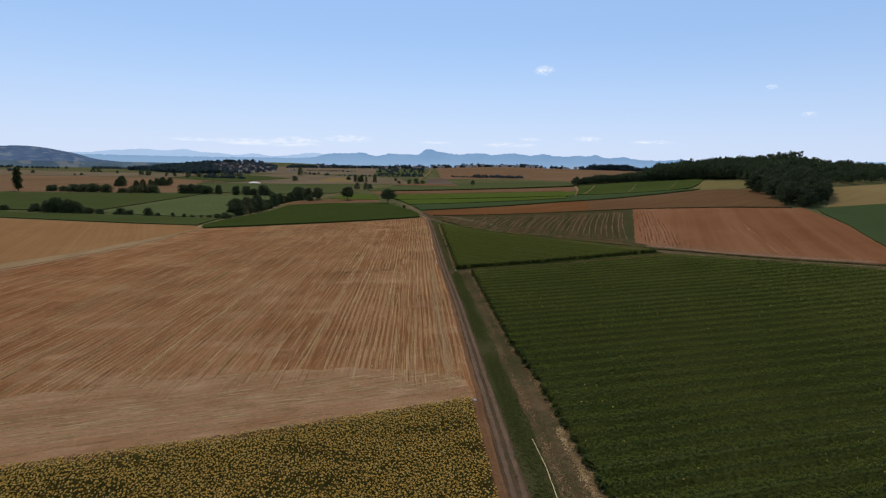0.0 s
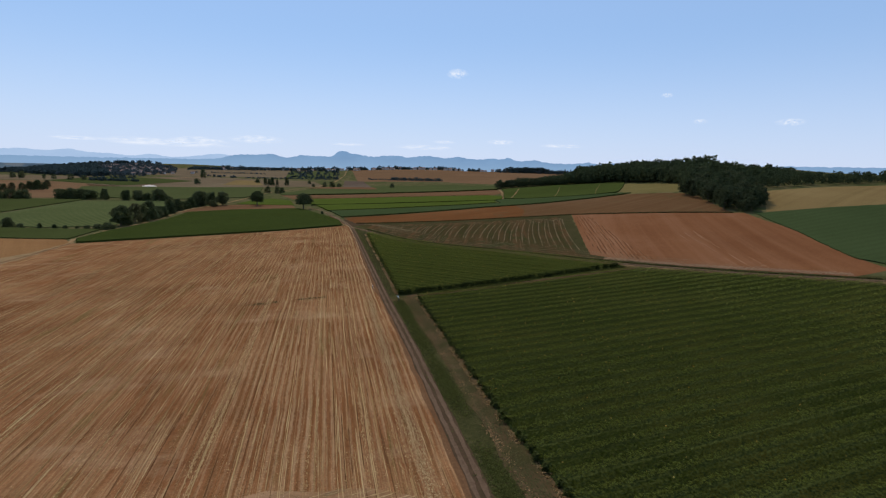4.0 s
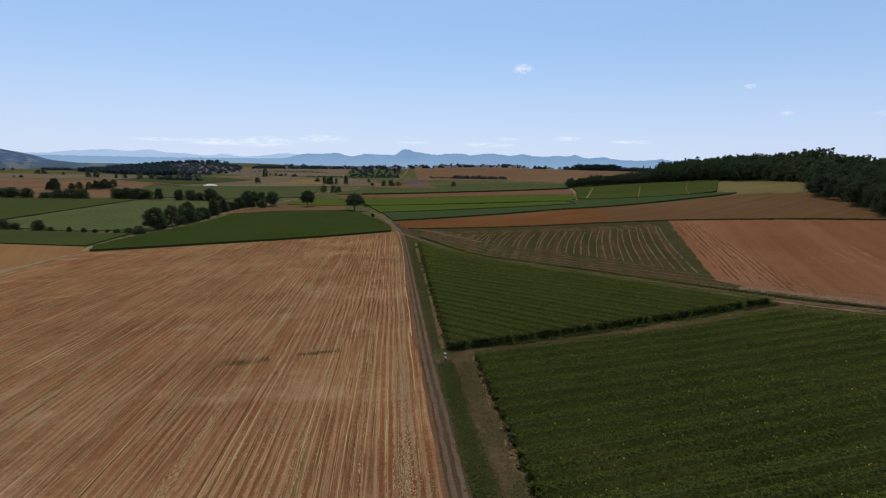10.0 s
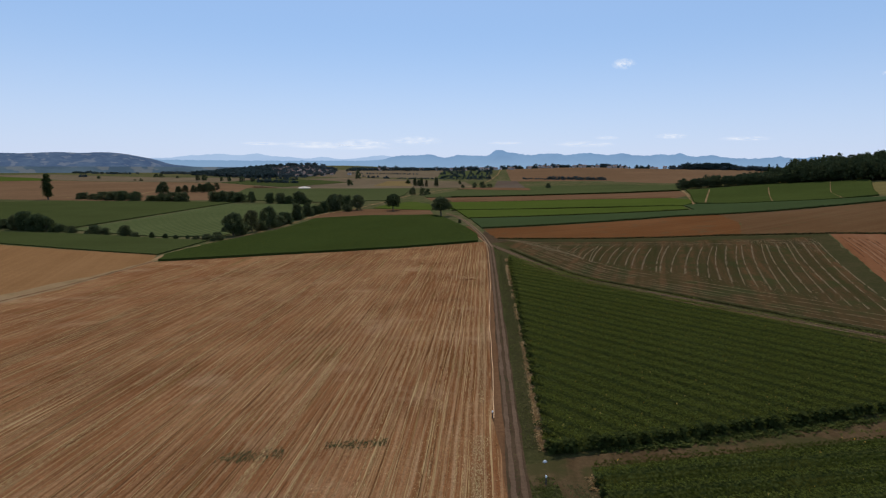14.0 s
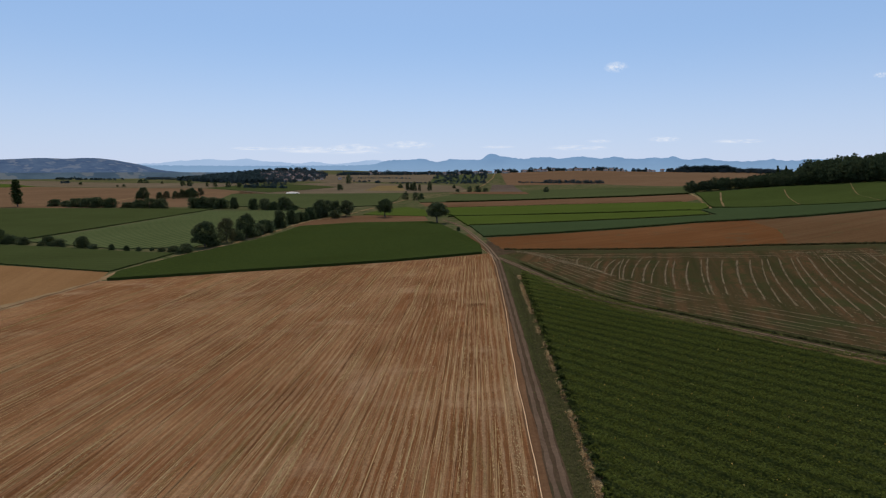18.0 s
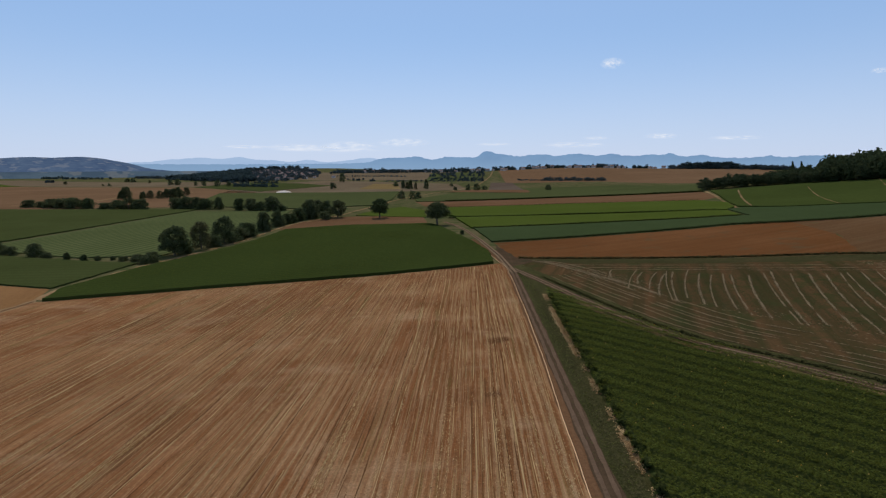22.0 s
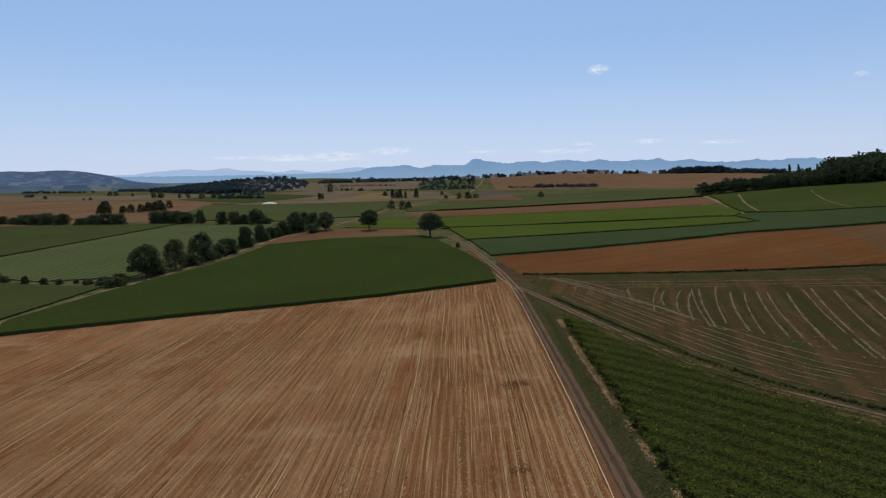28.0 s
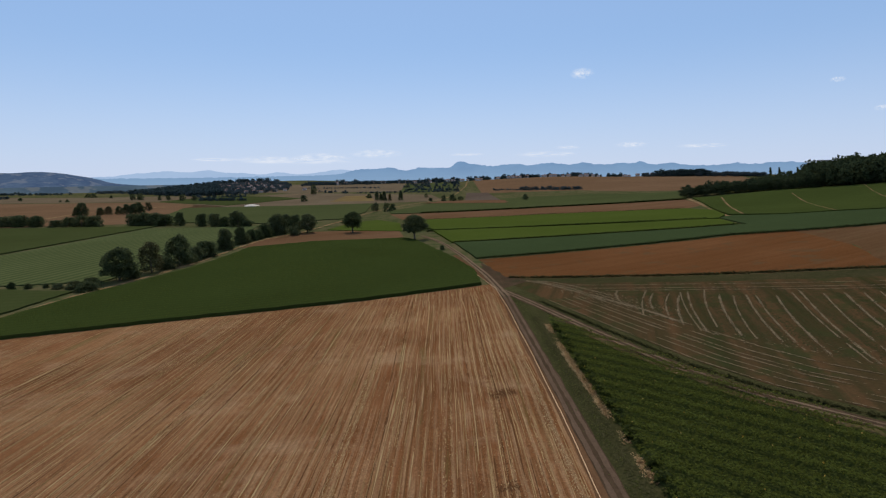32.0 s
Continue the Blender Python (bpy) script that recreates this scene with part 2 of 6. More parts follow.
def earth(name, dark, mid, light, turn=0.0, lines=1.0, line_amount=0.5, patch=0.02, grain=1.5, rough=0.95, line_len=0.02, weeds=None, weed_cut=0.62, broad=0.12):
    """Bare or sparsely grown ground with lines along one direction (turn 0: along y), patches and grain."""
    m, t, bsdf = nodes_of(name)
    c = coords(t)
    fine = noise_node(t, c, 1.0, 3.0, (lines, lines * line_len, 1), turn)
    wide = noise_node(t, c, 1.0, 3.0, (broad, broad * line_len * 0.6, 1), turn)
    spots = noise_node(t, c, patch, 5.0)
    grit = noise_node(t, c, grain, 5.0, rough=0.75)
    base = ramp_node(t, spots, [(0.32, dark), (0.5, mid), (0.7, light)])
    streak = ramp_node(t, fine, [(0.36, dark), (0.5, mid), (0.64, light)])
    col = mixed(t, line_amount, base, streak)
    band = ramp_node(t, wide, [(0.38, dark), (0.5, mid), (0.62, light)])
    col = mixed(t, line_amount * 0.7, col, band)
    col = mixed(t, 0.55, col, ramp_node(t, grit, [(0.3, (0.35, 0.35, 0.35)), (0.7, (1.0, 1.0, 1.0))]), "MULTIPLY")
    col = mixed(t, 1.0, col, (1.28, 1.28, 1.28), "MULTIPLY")
    if weeds:
        w = ramp_node(t, noise_node(t, c, 0.09, 6.0, rough=0.7), [(weed_cut, (0, 0, 0)), (weed_cut + 0.1, (0.75, 0.75, 0.75))])
        col = mixed(t, w, col, weeds)
    t.links.new(col, bsdf.inputs["Base Color"])
    bsdf.inputs["Roughness"].default_value = rough
    bsdf.inputs["Specular IOR Level"].default_value = 0.0
    bumped(t, bsdf, grit, 0.5, 0.12)
    return m


def growth(name, dark, mid, light, turn=0.0, rows=0.0, row_amount=0.5, row_dark=None, grain=0.8, patch=0.015, rough=0.8):
    """Leafy ground cover or a crop's canopy; rows: the width of a row in metres, turn 0: along y."""
    m, t, bsdf = nodes_of(name)
    c = coords(t)
    spots = noise_node(t, c, patch, 5.0)
    grit = noise_node(t, c, grain, 6.0, rough=0.8)
    col = mixed(t, 0.6, ramp_node(t, spots, [(0.33, dark), (0.5, mid), (0.68, light)]), ramp_node(t, grit, [(0.35, dark), (0.5, mid), (0.66, light)]))
    height = grit
    if rows:
        w = t.nodes.new("ShaderNodeTexWave")
        w.inputs["Scale"].default_value = 0.314 / rows
        w.inputs["Distortion"].default_value = 0.5
        w.inputs["Detail"].default_value = 3.0
        w.inputs["Detail Scale"].default_value = 0.6
        t.links.new(turned(t, c, turn), w.inputs["Vector"])
        col = mixed(t, ramp_node(t, w.outputs["Fac"], [(0.2, (row_amount,) * 3), (0.6, (0, 0, 0))]), col, row_dark or dark)
    t.links.new(col, bsdf.inputs["Base Color"])
    bsdf.inputs["Roughness"].default_value = rough
    bsdf.inputs["Specular IOR Level"].default_value = 0.0
    bumped(t, bsdf, height, 0.8, 0.5)
    return m


def leaf_mat(name, dark, light, gloss=0.55, through=0.25, patch=None, size=0.03, vary=True):
    """Leaves, each a little different, letting some light through."""
    m, t, bsdf = nodes_of(name)
    geo = t.nodes.new("ShaderNodeNewGeometry")
    info = t.nodes.new("ShaderNodeObjectInfo")
    col = ramp_node(t, geo.outputs["Random Per Island"], [(0.0, dark), (1.0, light)])
    if vary:  # one plant differs from the next
        tint = ramp_node(t, info.outputs["Random"], [(0.0, (0.75, 0.8, 0.7)), (1.0, (1.15, 1.05, 1.0))])
        col = mixed(t, 1.0, col, tint, "MULTIPLY")
    if patch:  # ripening in broad uneven patches
        spots = noise_node(t, coords(t), size, 4.0, rough=0.6)
        col = mixed(t, ramp_node(t, spots, [(0.45, (0, 0, 0)), (0.68, (0.8,) * 3)]), col, patch)
    t.links.new(col, bsdf.inputs["Base Color"])
    bsdf.inputs["Roughness"].default_value = gloss
    bsdf.inputs["Specular IOR Level"].default_value = 0.0
    tr = t.nodes.new("ShaderNodeBsdfTranslucent")
    t.links.new(col, tr.inputs["Color"])
    mx = t.nodes.new("ShaderNodeMixShader")
    mx.inputs["Fac"].default_value = through
    t.links.new(bsdf.outputs["BSDF"], mx.inputs[1])
    t.links.new(tr.outputs["BSDF"], mx.inputs[2])
    t.links.new(mx.outputs["Shader"], t.nodes["Material Output"].inputs["Surface"])
    return m


def plain(name, a, b, scale=1.0, rough=0.8, bump=0.2, metal=0.0):
    m, t, bsdf = nodes_of(name)
    c = coords(t)
    n = noise_node(t, c, scale, 6.0, rough=0.7)
    t.links.new(ramp_node(t, n, [(0.3, a), (0.7, b)]), bsdf.inputs["Base Color"])
    bsdf.inputs["Roughness"].default_value, bsdf.inputs["Metallic"].default_value = rough, metal
    bumped(t, bsdf, n, bump, 0.05)
    return m


def stubble(name):
    """Cereal stubble: crisp straw lines of several widths along y, on red earth, with paler and darker patches."""
    m, t, bsdf = nodes_of(name)
    c = coords(t)
    warp = t.nodes.new("ShaderNodeVectorMath")
    warp.operation = "MULTIPLY_ADD"
    wn = t.nodes.new("ShaderNodeTexNoise")
    wn.inputs["Scale"].default_value, wn.inputs["Detail"].default_value = 0.03, 2.0
    t.links.new(c, wn.inputs["Vector"])
    t.links.new(wn.outputs["Color"], warp.inputs[0])
    warp.inputs[1].default_value = (1.1, 0, 0)
    t.links.new(c, warp.inputs[2])
    w = warp.outputs["Vector"]
    grit = noise_node(t, c, 2.6, 6.0, rough=0.85)
    spots = noise_node(t, c, 0.03, 6.0, rough=0.65)
    col = ramp_node(t, spots, [(0.36, (0.168, 0.06, 0.021)), (0.5, (0.226, 0.087, 0.032)), (0.64, (0.292, 0.132, 0.053))])
    broad = noise_node(t, w, 1.0, 2.0, (0.22, 0.004, 1))
    col = mixed(t, ramp_node(t, broad, [(0.36, (0.22,) * 3), (0.5, (0.0,) * 3)]), col, (0.167, 0.072, 0.027))
    col = mixed(t, ramp_node(t, broad, [(0.52, (0.0,) * 3), (0.64, (0.2,) * 3)]), col, (0.353, 0.194, 0.090))
    mid = noise_node(t, w, 1.0, 3.0, (1.3, 0.03, 1), rough=0.6)
    col = mixed(t, ramp_node(t, mid, [(0.565, (0.0,) * 3), (0.64, (0.25,) * 3)]), col, (0.38, 0.235, 0.115))
    col = mixed(t, ramp_node(t, mid, [(0.33, (0.35,) * 3), (0.45, (0.0,) * 3)]), col, (0.147, 0.070, 0.025))
    fine = noise_node(t, w, 1.0, 2.0, (3.4, 0.05, 1), rough=0.5)
    col = mixed(t, ramp_node(t, fine, [(0.54, (0.0,) * 3), (0.62, (0.5,) * 3)]), col, (0.37, 0.215, 0.102))
    col = mixed(t, ramp_node(t, fine, [(0.38, (0.45,) * 3), (0.48, (0.0,) * 3)]), col, (0.157, 0.079, 0.031))
    rows = t.nodes.new("ShaderNodeTexWave")  # cut rows about one and a half metres apart
    rows.inputs["Scale"].default_value, rows.inputs["Distortion"].default_value = 0.314 / 1.45, 2.2
    rows.inputs["Detail"].default_value, rows.inputs["Detail Scale"].default_value, rows.inputs["Detail Roughness"].default_value = 4.0, 1.6, 0.75
    t.links.new(w, rows.inputs["Vector"])
    seen = ramp_node(t, noise_node(t, w, 1.0, 4.0, (0.05, 0.012, 1), rough=0.6), [(0.4, (0.1,) * 3), (0.62, (1.0,) * 3)])
    sep = t.nodes.new("ShaderNodeSeparateXYZ")
    t.links.new(c, sep.inputs["Vector"])
    across = t.nodes.new("ShaderNodeMapRange")
    across.inputs["From Min"].default_value, across.inputs["From Max"].default_value = -130.0, -35.0
    across.inputs["To Min"].default_value, across.inputs["To Max"].default_value = 0.25, 1.0
    t.links.new(sep.outputs["X"], across.inputs["Value"])
    seen = mixed(t, 1.0, seen, across.outputs["Result"], "MULTIPLY")
    pale_row = ramp_node(t, rows.outputs["Fac"], [(0.55, (0.0,) * 3), (0.9, (0.5,) * 3)])
    dark_row = ramp_node(t, rows.outputs["Fac"], [(0.1, (0.44,) * 3), (0.42, (0.0,) * 3)])
    col = mixed(t, mixed(t, 1.0, pale_row, seen, "MULTIPLY"), col, (0.385, 0.235, 0.115))
    col = mixed(t, mixed(t, 1.0, dark_row, seen, "MULTIPLY"), col, (0.15, 0.06, 0.021))
    weeds = ramp_node(t, noise_node(t, w, 1.0, 6.0, (0.35, 0.02, 1), rough=0.7), [(0.58, (0, 0, 0)), (0.69, (0.6,) * 3)])
    col = mixed(t, weeds, col, (0.118, 0.097, 0.027))
    pale = ramp_node(t, noise_node(t, c, 1.0, 5.0, (0.022, 0.06, 1), rough=0.7), [(0.54, (0, 0, 0)), (0.7, (0.42,) * 3)])
    col = mixed(t, pale, col, (0.431, 0.265, 0.14))
    col = mixed(t, 0.85, col, ramp_node(t, grit, [(0.32, (0.45,) * 3), (0.68, (1.35,) * 3)]), "MULTIPLY")
    t.links.new(col, bsdf.inputs["Base Color"])
    bsdf.inputs["Roughness"].default_value, bsdf.inputs["Specular IOR Level"].default_value = 1.0, 0.0
    bumped(t, bsdf, fine, 0.5, 0.15)
    return m


M_GROUND = earth("dry_meadow", (0.062, 0.06, 0.022), (0.095, 0.08, 0.033), (0.14, 0.105, 0.048), patch=0.006, lines=0.05, line_amount=0.2, weeds=(0.045, 0.06, 0.016), weed_cut=0.48)
M_STUBBLE = stubble("straw_stubble")
M_HEADSTUB = earth("headland_stubble", (0.178, 0.085, 0.036), (0.24, 0.122, 0.056), (0.32, 0.185, 0.098), turn=73, lines=0.7, line_amount=0.35, patch=0.09, line_len=0.05, broad=0.2, grain=1.1)
M_OCHRE = earth("ochre_stubble", (0.182, 0.088, 0.033), (0.218, 0.107, 0.041), (0.258, 0.134, 0.056), turn=-25, lines=0.5, line_amount=0.3, patch=0.01)
M_OCHREDRY = earth("yellow_stubble", (0.14, 0.092, 0.034), (0.18, 0.116, 0.045), (0.22, 0.146, 0.06), turn=60, lines=0.2, line_amount=0.3, patch=0.01)
M_TAN = earth("tan_stubble", (0.11, 0.075, 0.042), (0.14, 0.097, 0.055), (0.175, 0.125, 0.073), turn=60, lines=0.2, line_amount=0.3, patch=0.006)
M_TANRED = earth("red_tan_stubble", (0.125, 0.067, 0.032), (0.153, 0.083, 0.041), (0.185, 0.107, 0.056), turn=75, lines=0.2, line_amount=0.3, patch=0.006)
M_PLOUGH = earth("ploughed_earth", (0.13, 0.05, 0.02), (0.172, 0.07, 0.029), (0.235, 0.112, 0.056), turn=24, lines=0.12, line_amount=0.35, patch=0.012, line_len=0.02, broad=0.05)
M_ORANGE = earth("orange_earth", (0.1, 0.039, 0.013), (0.13, 0.052, 0.018), (0.162, 0.07, 0.027), turn=70, lines=0.3, line_amount=0.25, patch=0.01, weeds=(0.1, 0.062, 0.028), weed_cut=0.56)
M_GOLD = leaf_mat("golden_straw", (0.27, 0.165, 0.07), (0.46, 0.31, 0.15), 0.9, 0.0, vary=False)
M_OLIVEGRASS = leaf_mat("olive_grass", (0.042, 0.038, 0.014), (0.085, 0.07, 0.028), 0.9, 0.0, vary=False)
M_STRIPED = earth("weedy_stubble", (0.036, 0.032, 0.011), (0.066, 0.041, 0.017), (0.108, 0.054, 0.023), turn=17, lines=0.42, line_amount=0.7, patch=0.018, line_len=0.035, weeds=(0.04, 0.044, 0.014), weed_cut=0.52, broad=0.17)
M_VERGE = growth("verge_grass", (0.036, 0.036, 0.012), (0.058, 0.052, 0.018), (0.1, 0.08, 0.032), grain=1.2, patch=0.08)
M_DIRT = earth("headland_dirt", (0.056, 0.034, 0.015), (0.084, 0.05, 0.023), (0.135, 0.085, 0.042), lines=0.8, line_amount=0.4, patch=0.1, weeds=(0.046, 0.044, 0.014), weed_cut=0.5)
M_TRACK = earth("track_earth", (0.05, 0.03, 0.016), (0.068, 0.041, 0.022), (0.09, 0.055, 0.03), lines=1.5, line_amount=0.3, patch=0.1, weeds=(0.046, 0.042, 0.018), weed_cut=0.56)
M_RUT = earth("worn_rut", (0.088, 0.052, 0.03), (0.115, 0.069, 0.04), (0.145, 0.09, 0.055), lines=2.0, line_amount=0.3, patch=0.15)
M_FRINGE = earth("dry_fringe", (0.1, 0.058, 0.025), (0.16, 0.094, 0.042), (0.27, 0.17, 0.085), patch=0.35, lines=1.0, line_amount=0.3, weeds=(0.06, 0.055, 0.018), weed_cut=0.46)
M_RUTPALE = earth("pale_rut", (0.13, 0.08, 0.045), (0.17, 0.107, 0.06), (0.21, 0.138, 0.082), lines=2.0, line_amount=0.3, patch=0.15)
M_PALE = earth("dry_grass", (0.15, 0.086, 0.037), (0.24, 0.14, 0.063), (0.33, 0.21, 0.108), patch=0.4, lines=1.0, line_amount=0.3, weeds=(0.07, 0.06, 0.02), weed_cut=0.5)
M_MAIZE = growth("maize_canopy", (0.034, 0.043, 0.01), (0.041, 0.052, 0.012), (0.048, 0.06, 0.014), turn=71, rows=4.5, row_amount=0.4, row_dark=(0.026, 0.036, 0.008))
M_GREEN = growth("green_crop", (0.042, 0.048, 0.014), (0.054, 0.061, 0.018), (0.068, 0.075, 0.024), turn=85, rows=7.0, row_amount=0.3)
M_LIME = growth("bright_green_crop", (0.052, 0.066, 0.011), (0.067, 0.084, 0.014), (0.083, 0.1, 0.02), turn=85, rows=9.0, row_amount=0.2)
M_GRASS = growth("dull_green_crop", (0.052, 0.058, 0.02), (0.068, 0.074, 0.025), (0.086, 0.09, 0.033), turn=78, rows=11.0, row_amount=0.2, patch=0.006)
M_OLIVE = earth("olive_dry_grass", (0.1, 0.078, 0.026), (0.13, 0.1, 0.035), (0.165, 0.124, 0.046), turn=70, lines=0.2, line_amount=0.2, patch=0.01)
M_GREYEARTH = earth("grey_brown_earth", (0.08, 0.055, 0.036), (0.1, 0.068, 0.046), (0.125, 0.088, 0.06), turn=70, lines=0.1, line_amount=0.2, patch=0.006)
M_BORDER = earth("pale_grass_border", (0.195, 0.115, 0.052), (0.24, 0.148, 0.071), (0.285, 0.185, 0.096), lines=0.5, line_amount=0.3, patch=0.05, weeds=(0.165, 0.108, 0.048), weed_cut=0.55)
M_TEAL = growth("blue_green_crop", (0.037, 0.05, 0.017), (0.047, 0.062, 0.022), (0.059, 0.075, 0.028), turn=80, rows=6.0, row_amount=0.3)
M_PALEGREEN = growth("pale_green_crop", (0.074, 0.08, 0.027), (0.096, 0.102, 0.036), (0.12, 0.124, 0.046), turn=4, rows=6.5, row_amount=0.65, row_dark=(0.04, 0.056, 0.018))
M_VINE = growth("vine_green", (0.037, 0.047, 0.011), (0.052, 0.064, 0.015), (0.068, 0.08, 0.02), turn=-12, rows=3.5, row_amount=0.6)
M_HOSE = leaf_mat("cream_hose", (0.7, 0.46, 0.25), (0.78, 0.54, 0.31), 0.9, 0.0)
M_LEAF = leaf_mat("tree_leaves", (0.052, 0.064, 0.034), (0.125, 0.142, 0.062), 0.9, 0.48)
M_LEAFWOOD = leaf_mat("wood_leaves", (0.039, 0.05, 0.028), (0.09, 0.106, 0.052), 0.9, 0.42, (0.055, 0.066, 0.03), 0.07)
M_POPLAR = leaf_mat("poplar_leaves", (0.03, 0.042, 0.016), (0.085, 0.105, 0.036), 0.9, 0.35)
M_LEAFDRY = leaf_mat("olive_brown_leaves", (0.068, 0.062, 0.034), (0.15, 0.135, 0.064), 0.9, 0.48)
# far trees: the blue haze over them is put into the leaf colour
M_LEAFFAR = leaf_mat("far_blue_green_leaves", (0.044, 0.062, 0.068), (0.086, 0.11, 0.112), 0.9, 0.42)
M_BARK = plain("bark", (0.06, 0.045, 0.03), (0.13, 0.1, 0.07), 2.0, 0.9, 0.6)
M_SUNLEAF = leaf_mat("sunflower_leaves", (0.044, 0.054, 0.009), (0.106, 0.125, 0.021), 0.9, 0.72, (0.185, 0.16, 0.036), vary=False)
M_SUNFRESH = leaf_mat("fresh_sunflower_leaves", (0.086, 0.094, 0.017), (0.2, 0.214, 0.043), 0.9, 0.66, vary=False)
# lighter copy for the tall rows: light on their tops is painted in
M_SUNTALL = leaf_mat("lit_tall_sunflower_leaves", (0.118, 0.13, 0.026), (0.224, 0.24, 0.052), 0.9, 0.72, vary=False)
# darker leaf copy for plot and strip edges, their shade put into the colour
M_SUNEDGE = leaf_mat("shade_painted_edge_leaves", (0.03, 0.038, 0.012), (0.075, 0.085, 0.026), 0.9, 0.3)
M_SUNLEAFY = leaf_mat("sunflower_leaves_yellowing", (0.05, 0.033, 0.008), (0.125, 0.08, 0.018), 0.9, 0.4, vary=False)
M_PETAL = leaf_mat("sunflower_petals", (0.72, 0.38, 0.05), (0.92, 0.58, 0.15), 0.8, 0.55, vary=False)
M_WEED = leaf_mat("grass_blades", (0.05, 0.062, 0.016), (0.13, 0.135, 0.04), 0.9, 0.4)
M_STRAW = leaf_mat("dry_blades", (0.18, 0.1, 0.042), (0.38, 0.24, 0.12), 0.8, 0.2)
M_WALL = plain("rendered_wall", (0.42, 0.35, 0.29), (0.56, 0.48, 0.41), 0.5, 0.9)
M_ROOF = plain("clay_tiles", (0.17, 0.095, 0.07), (0.26, 0.145, 0.1), 0.8, 0.9)
M_WINDOW = plain("dark_window", (0.03, 0.035, 0.04), (0.05, 0.055, 0.06), 1.0, 0.2)
M_MAIZELEAF = leaf_mat("maize_leaves", (0.059, 0.07, 0.013), (0.08, 0.092, 0.018), 0.9, 0.5)
M_STRAWPALE = leaf_mat("bleached_straw", (0.4, 0.26, 0.125), (0.62, 0.45, 0.26), 1.0, 0.0, vary=False)
M_STUBSTRAW = leaf_mat("cut_straw", (0.26, 0.145, 0.056), (0.48, 0.32, 0.148), 1.0, 0.1, vary=False)
M_SWATH = leaf_mat("straw_swath", (0.11, 0.075, 0.038), (0.255, 0.18, 0.1), 0.9, 0.0, vary=False)
M_DUST = leaf_mat("dusty_earth", (0.19, 0.1, 0.052), (0.29, 0.175, 0.1), 0.9, 0.0, vary=False)
M_WEEDROW = leaf_mat("weed_rows", (0.036, 0.035, 0.012), (0.058, 0.05, 0.019), 0.9, 0.0, vary=False)
M_FURROW = earth("open_furrow", (0.085, 0.035, 0.015), (0.11, 0.046, 0.02), (0.14, 0.06, 0.027), patch=0.05, line_amount=0.1)
M_FURROWPALE = earth("dry_ridge", (0.19, 0.09, 0.043), (0.23, 0.118, 0.06), (0.27, 0.15, 0.08), patch=0.05, line_amount=0.1)
M_DARKROW = leaf_mat("dark_stubble_rows", (0.1, 0.043, 0.017), (0.15, 0.068, 0.027), 1.0, 0.0, vary=False)
M_GREENWEED = growth("green_weeds", (0.034, 0.034, 0.012), (0.052, 0.045, 0.017), (0.085, 0.058, 0.026), grain=0.6, patch=0.05)
M_DARKWEED = leaf_mat("dark_weeds", (0.03, 0.03, 0.012), (0.09, 0.075, 0.03), 0.8, 0.25)
M_UNDER = growth("undergrowth", (0.036, 0.042, 0.011), (0.054, 0.062, 0.016), (0.075, 0.08, 0.023), grain=1.5, patch=0.05)
M_REDSOIL = earth("red_brown_soil", (0.085, 0.04, 0.018), (0.12, 0.058, 0.026), (0.165, 0.083, 0.04), lines=1.0, line_amount=0.4, patch=0.08)
M_STRIPEARTH = earth("pale_brown_earth", (0.108, 0.054, 0.024), (0.138, 0.07, 0.033), (0.17, 0.092, 0.046), turn=75, lines=0.3, line_amount=0.3, patch=0.01)
M_FALLOW = earth("brown_fallow", (0.085, 0.042, 0.017), (0.11, 0.056, 0.024), (0.138, 0.076, 0.036), turn=70, lines=0.3, line_amount=0.3, patch=0.01, weeds=(0.085, 0.065, 0.026), weed_cut=0.58)

# ---- ground and fields ----
gi, gj = len(XS), len(YS)
gv = np.stack([GX, GY, GZ], -1).reshape(-1, 3)
idx = np.arange(gi * gj).reshape(gi, gj)
qa, qb, qc, qd = idx[:-1, :-1].ravel(), idx[1:, :-1].ravel(), idx[1:, 1:].ravel(), idx[:-1, 1:].ravel()
gt = np.concatenate([np.stack([qa, qb, qc], -1), np.stack([qa, qc, qd], -1)])
gme = tri_mesh("ground", gv, gt, M_GROUND)
gme.polygons.foreach_set("use_smooth", [True] * len(gme.polygons))
tagged(new("ground", gme), "rolling farmland of dry grass and small fields", "ground", kind="structure")

TRACK = [(1.3, -60), (1.5, 76), (1.6, 150), (1.5, 190), (0.6, 240), (0.4, 290), (0.1, 382), (-0.6, 470), (-4.5, 515), (-12.5, 574), (-21.5, 628), (-30, 664), (-40, 692)]
BRANCH = [(-0.8, 480), (6.3, 458), (17, 421), (27, 390), (35, 373.5), (46, 359.5), (80, 314), (113.7, 271), (133, 253), (150, 237.5), (177, 219), (240, 176)]
CROSS = [(2, 238), (10, 240.5), (60, 253.5), (112, 267.5)]
LEFTPATH = [(-177.5, 437), (-177, 400), (-176.5, 372), (-182.5, 318), (-188, 288), (-196, 256), (-218, 200), (-250, 110)]

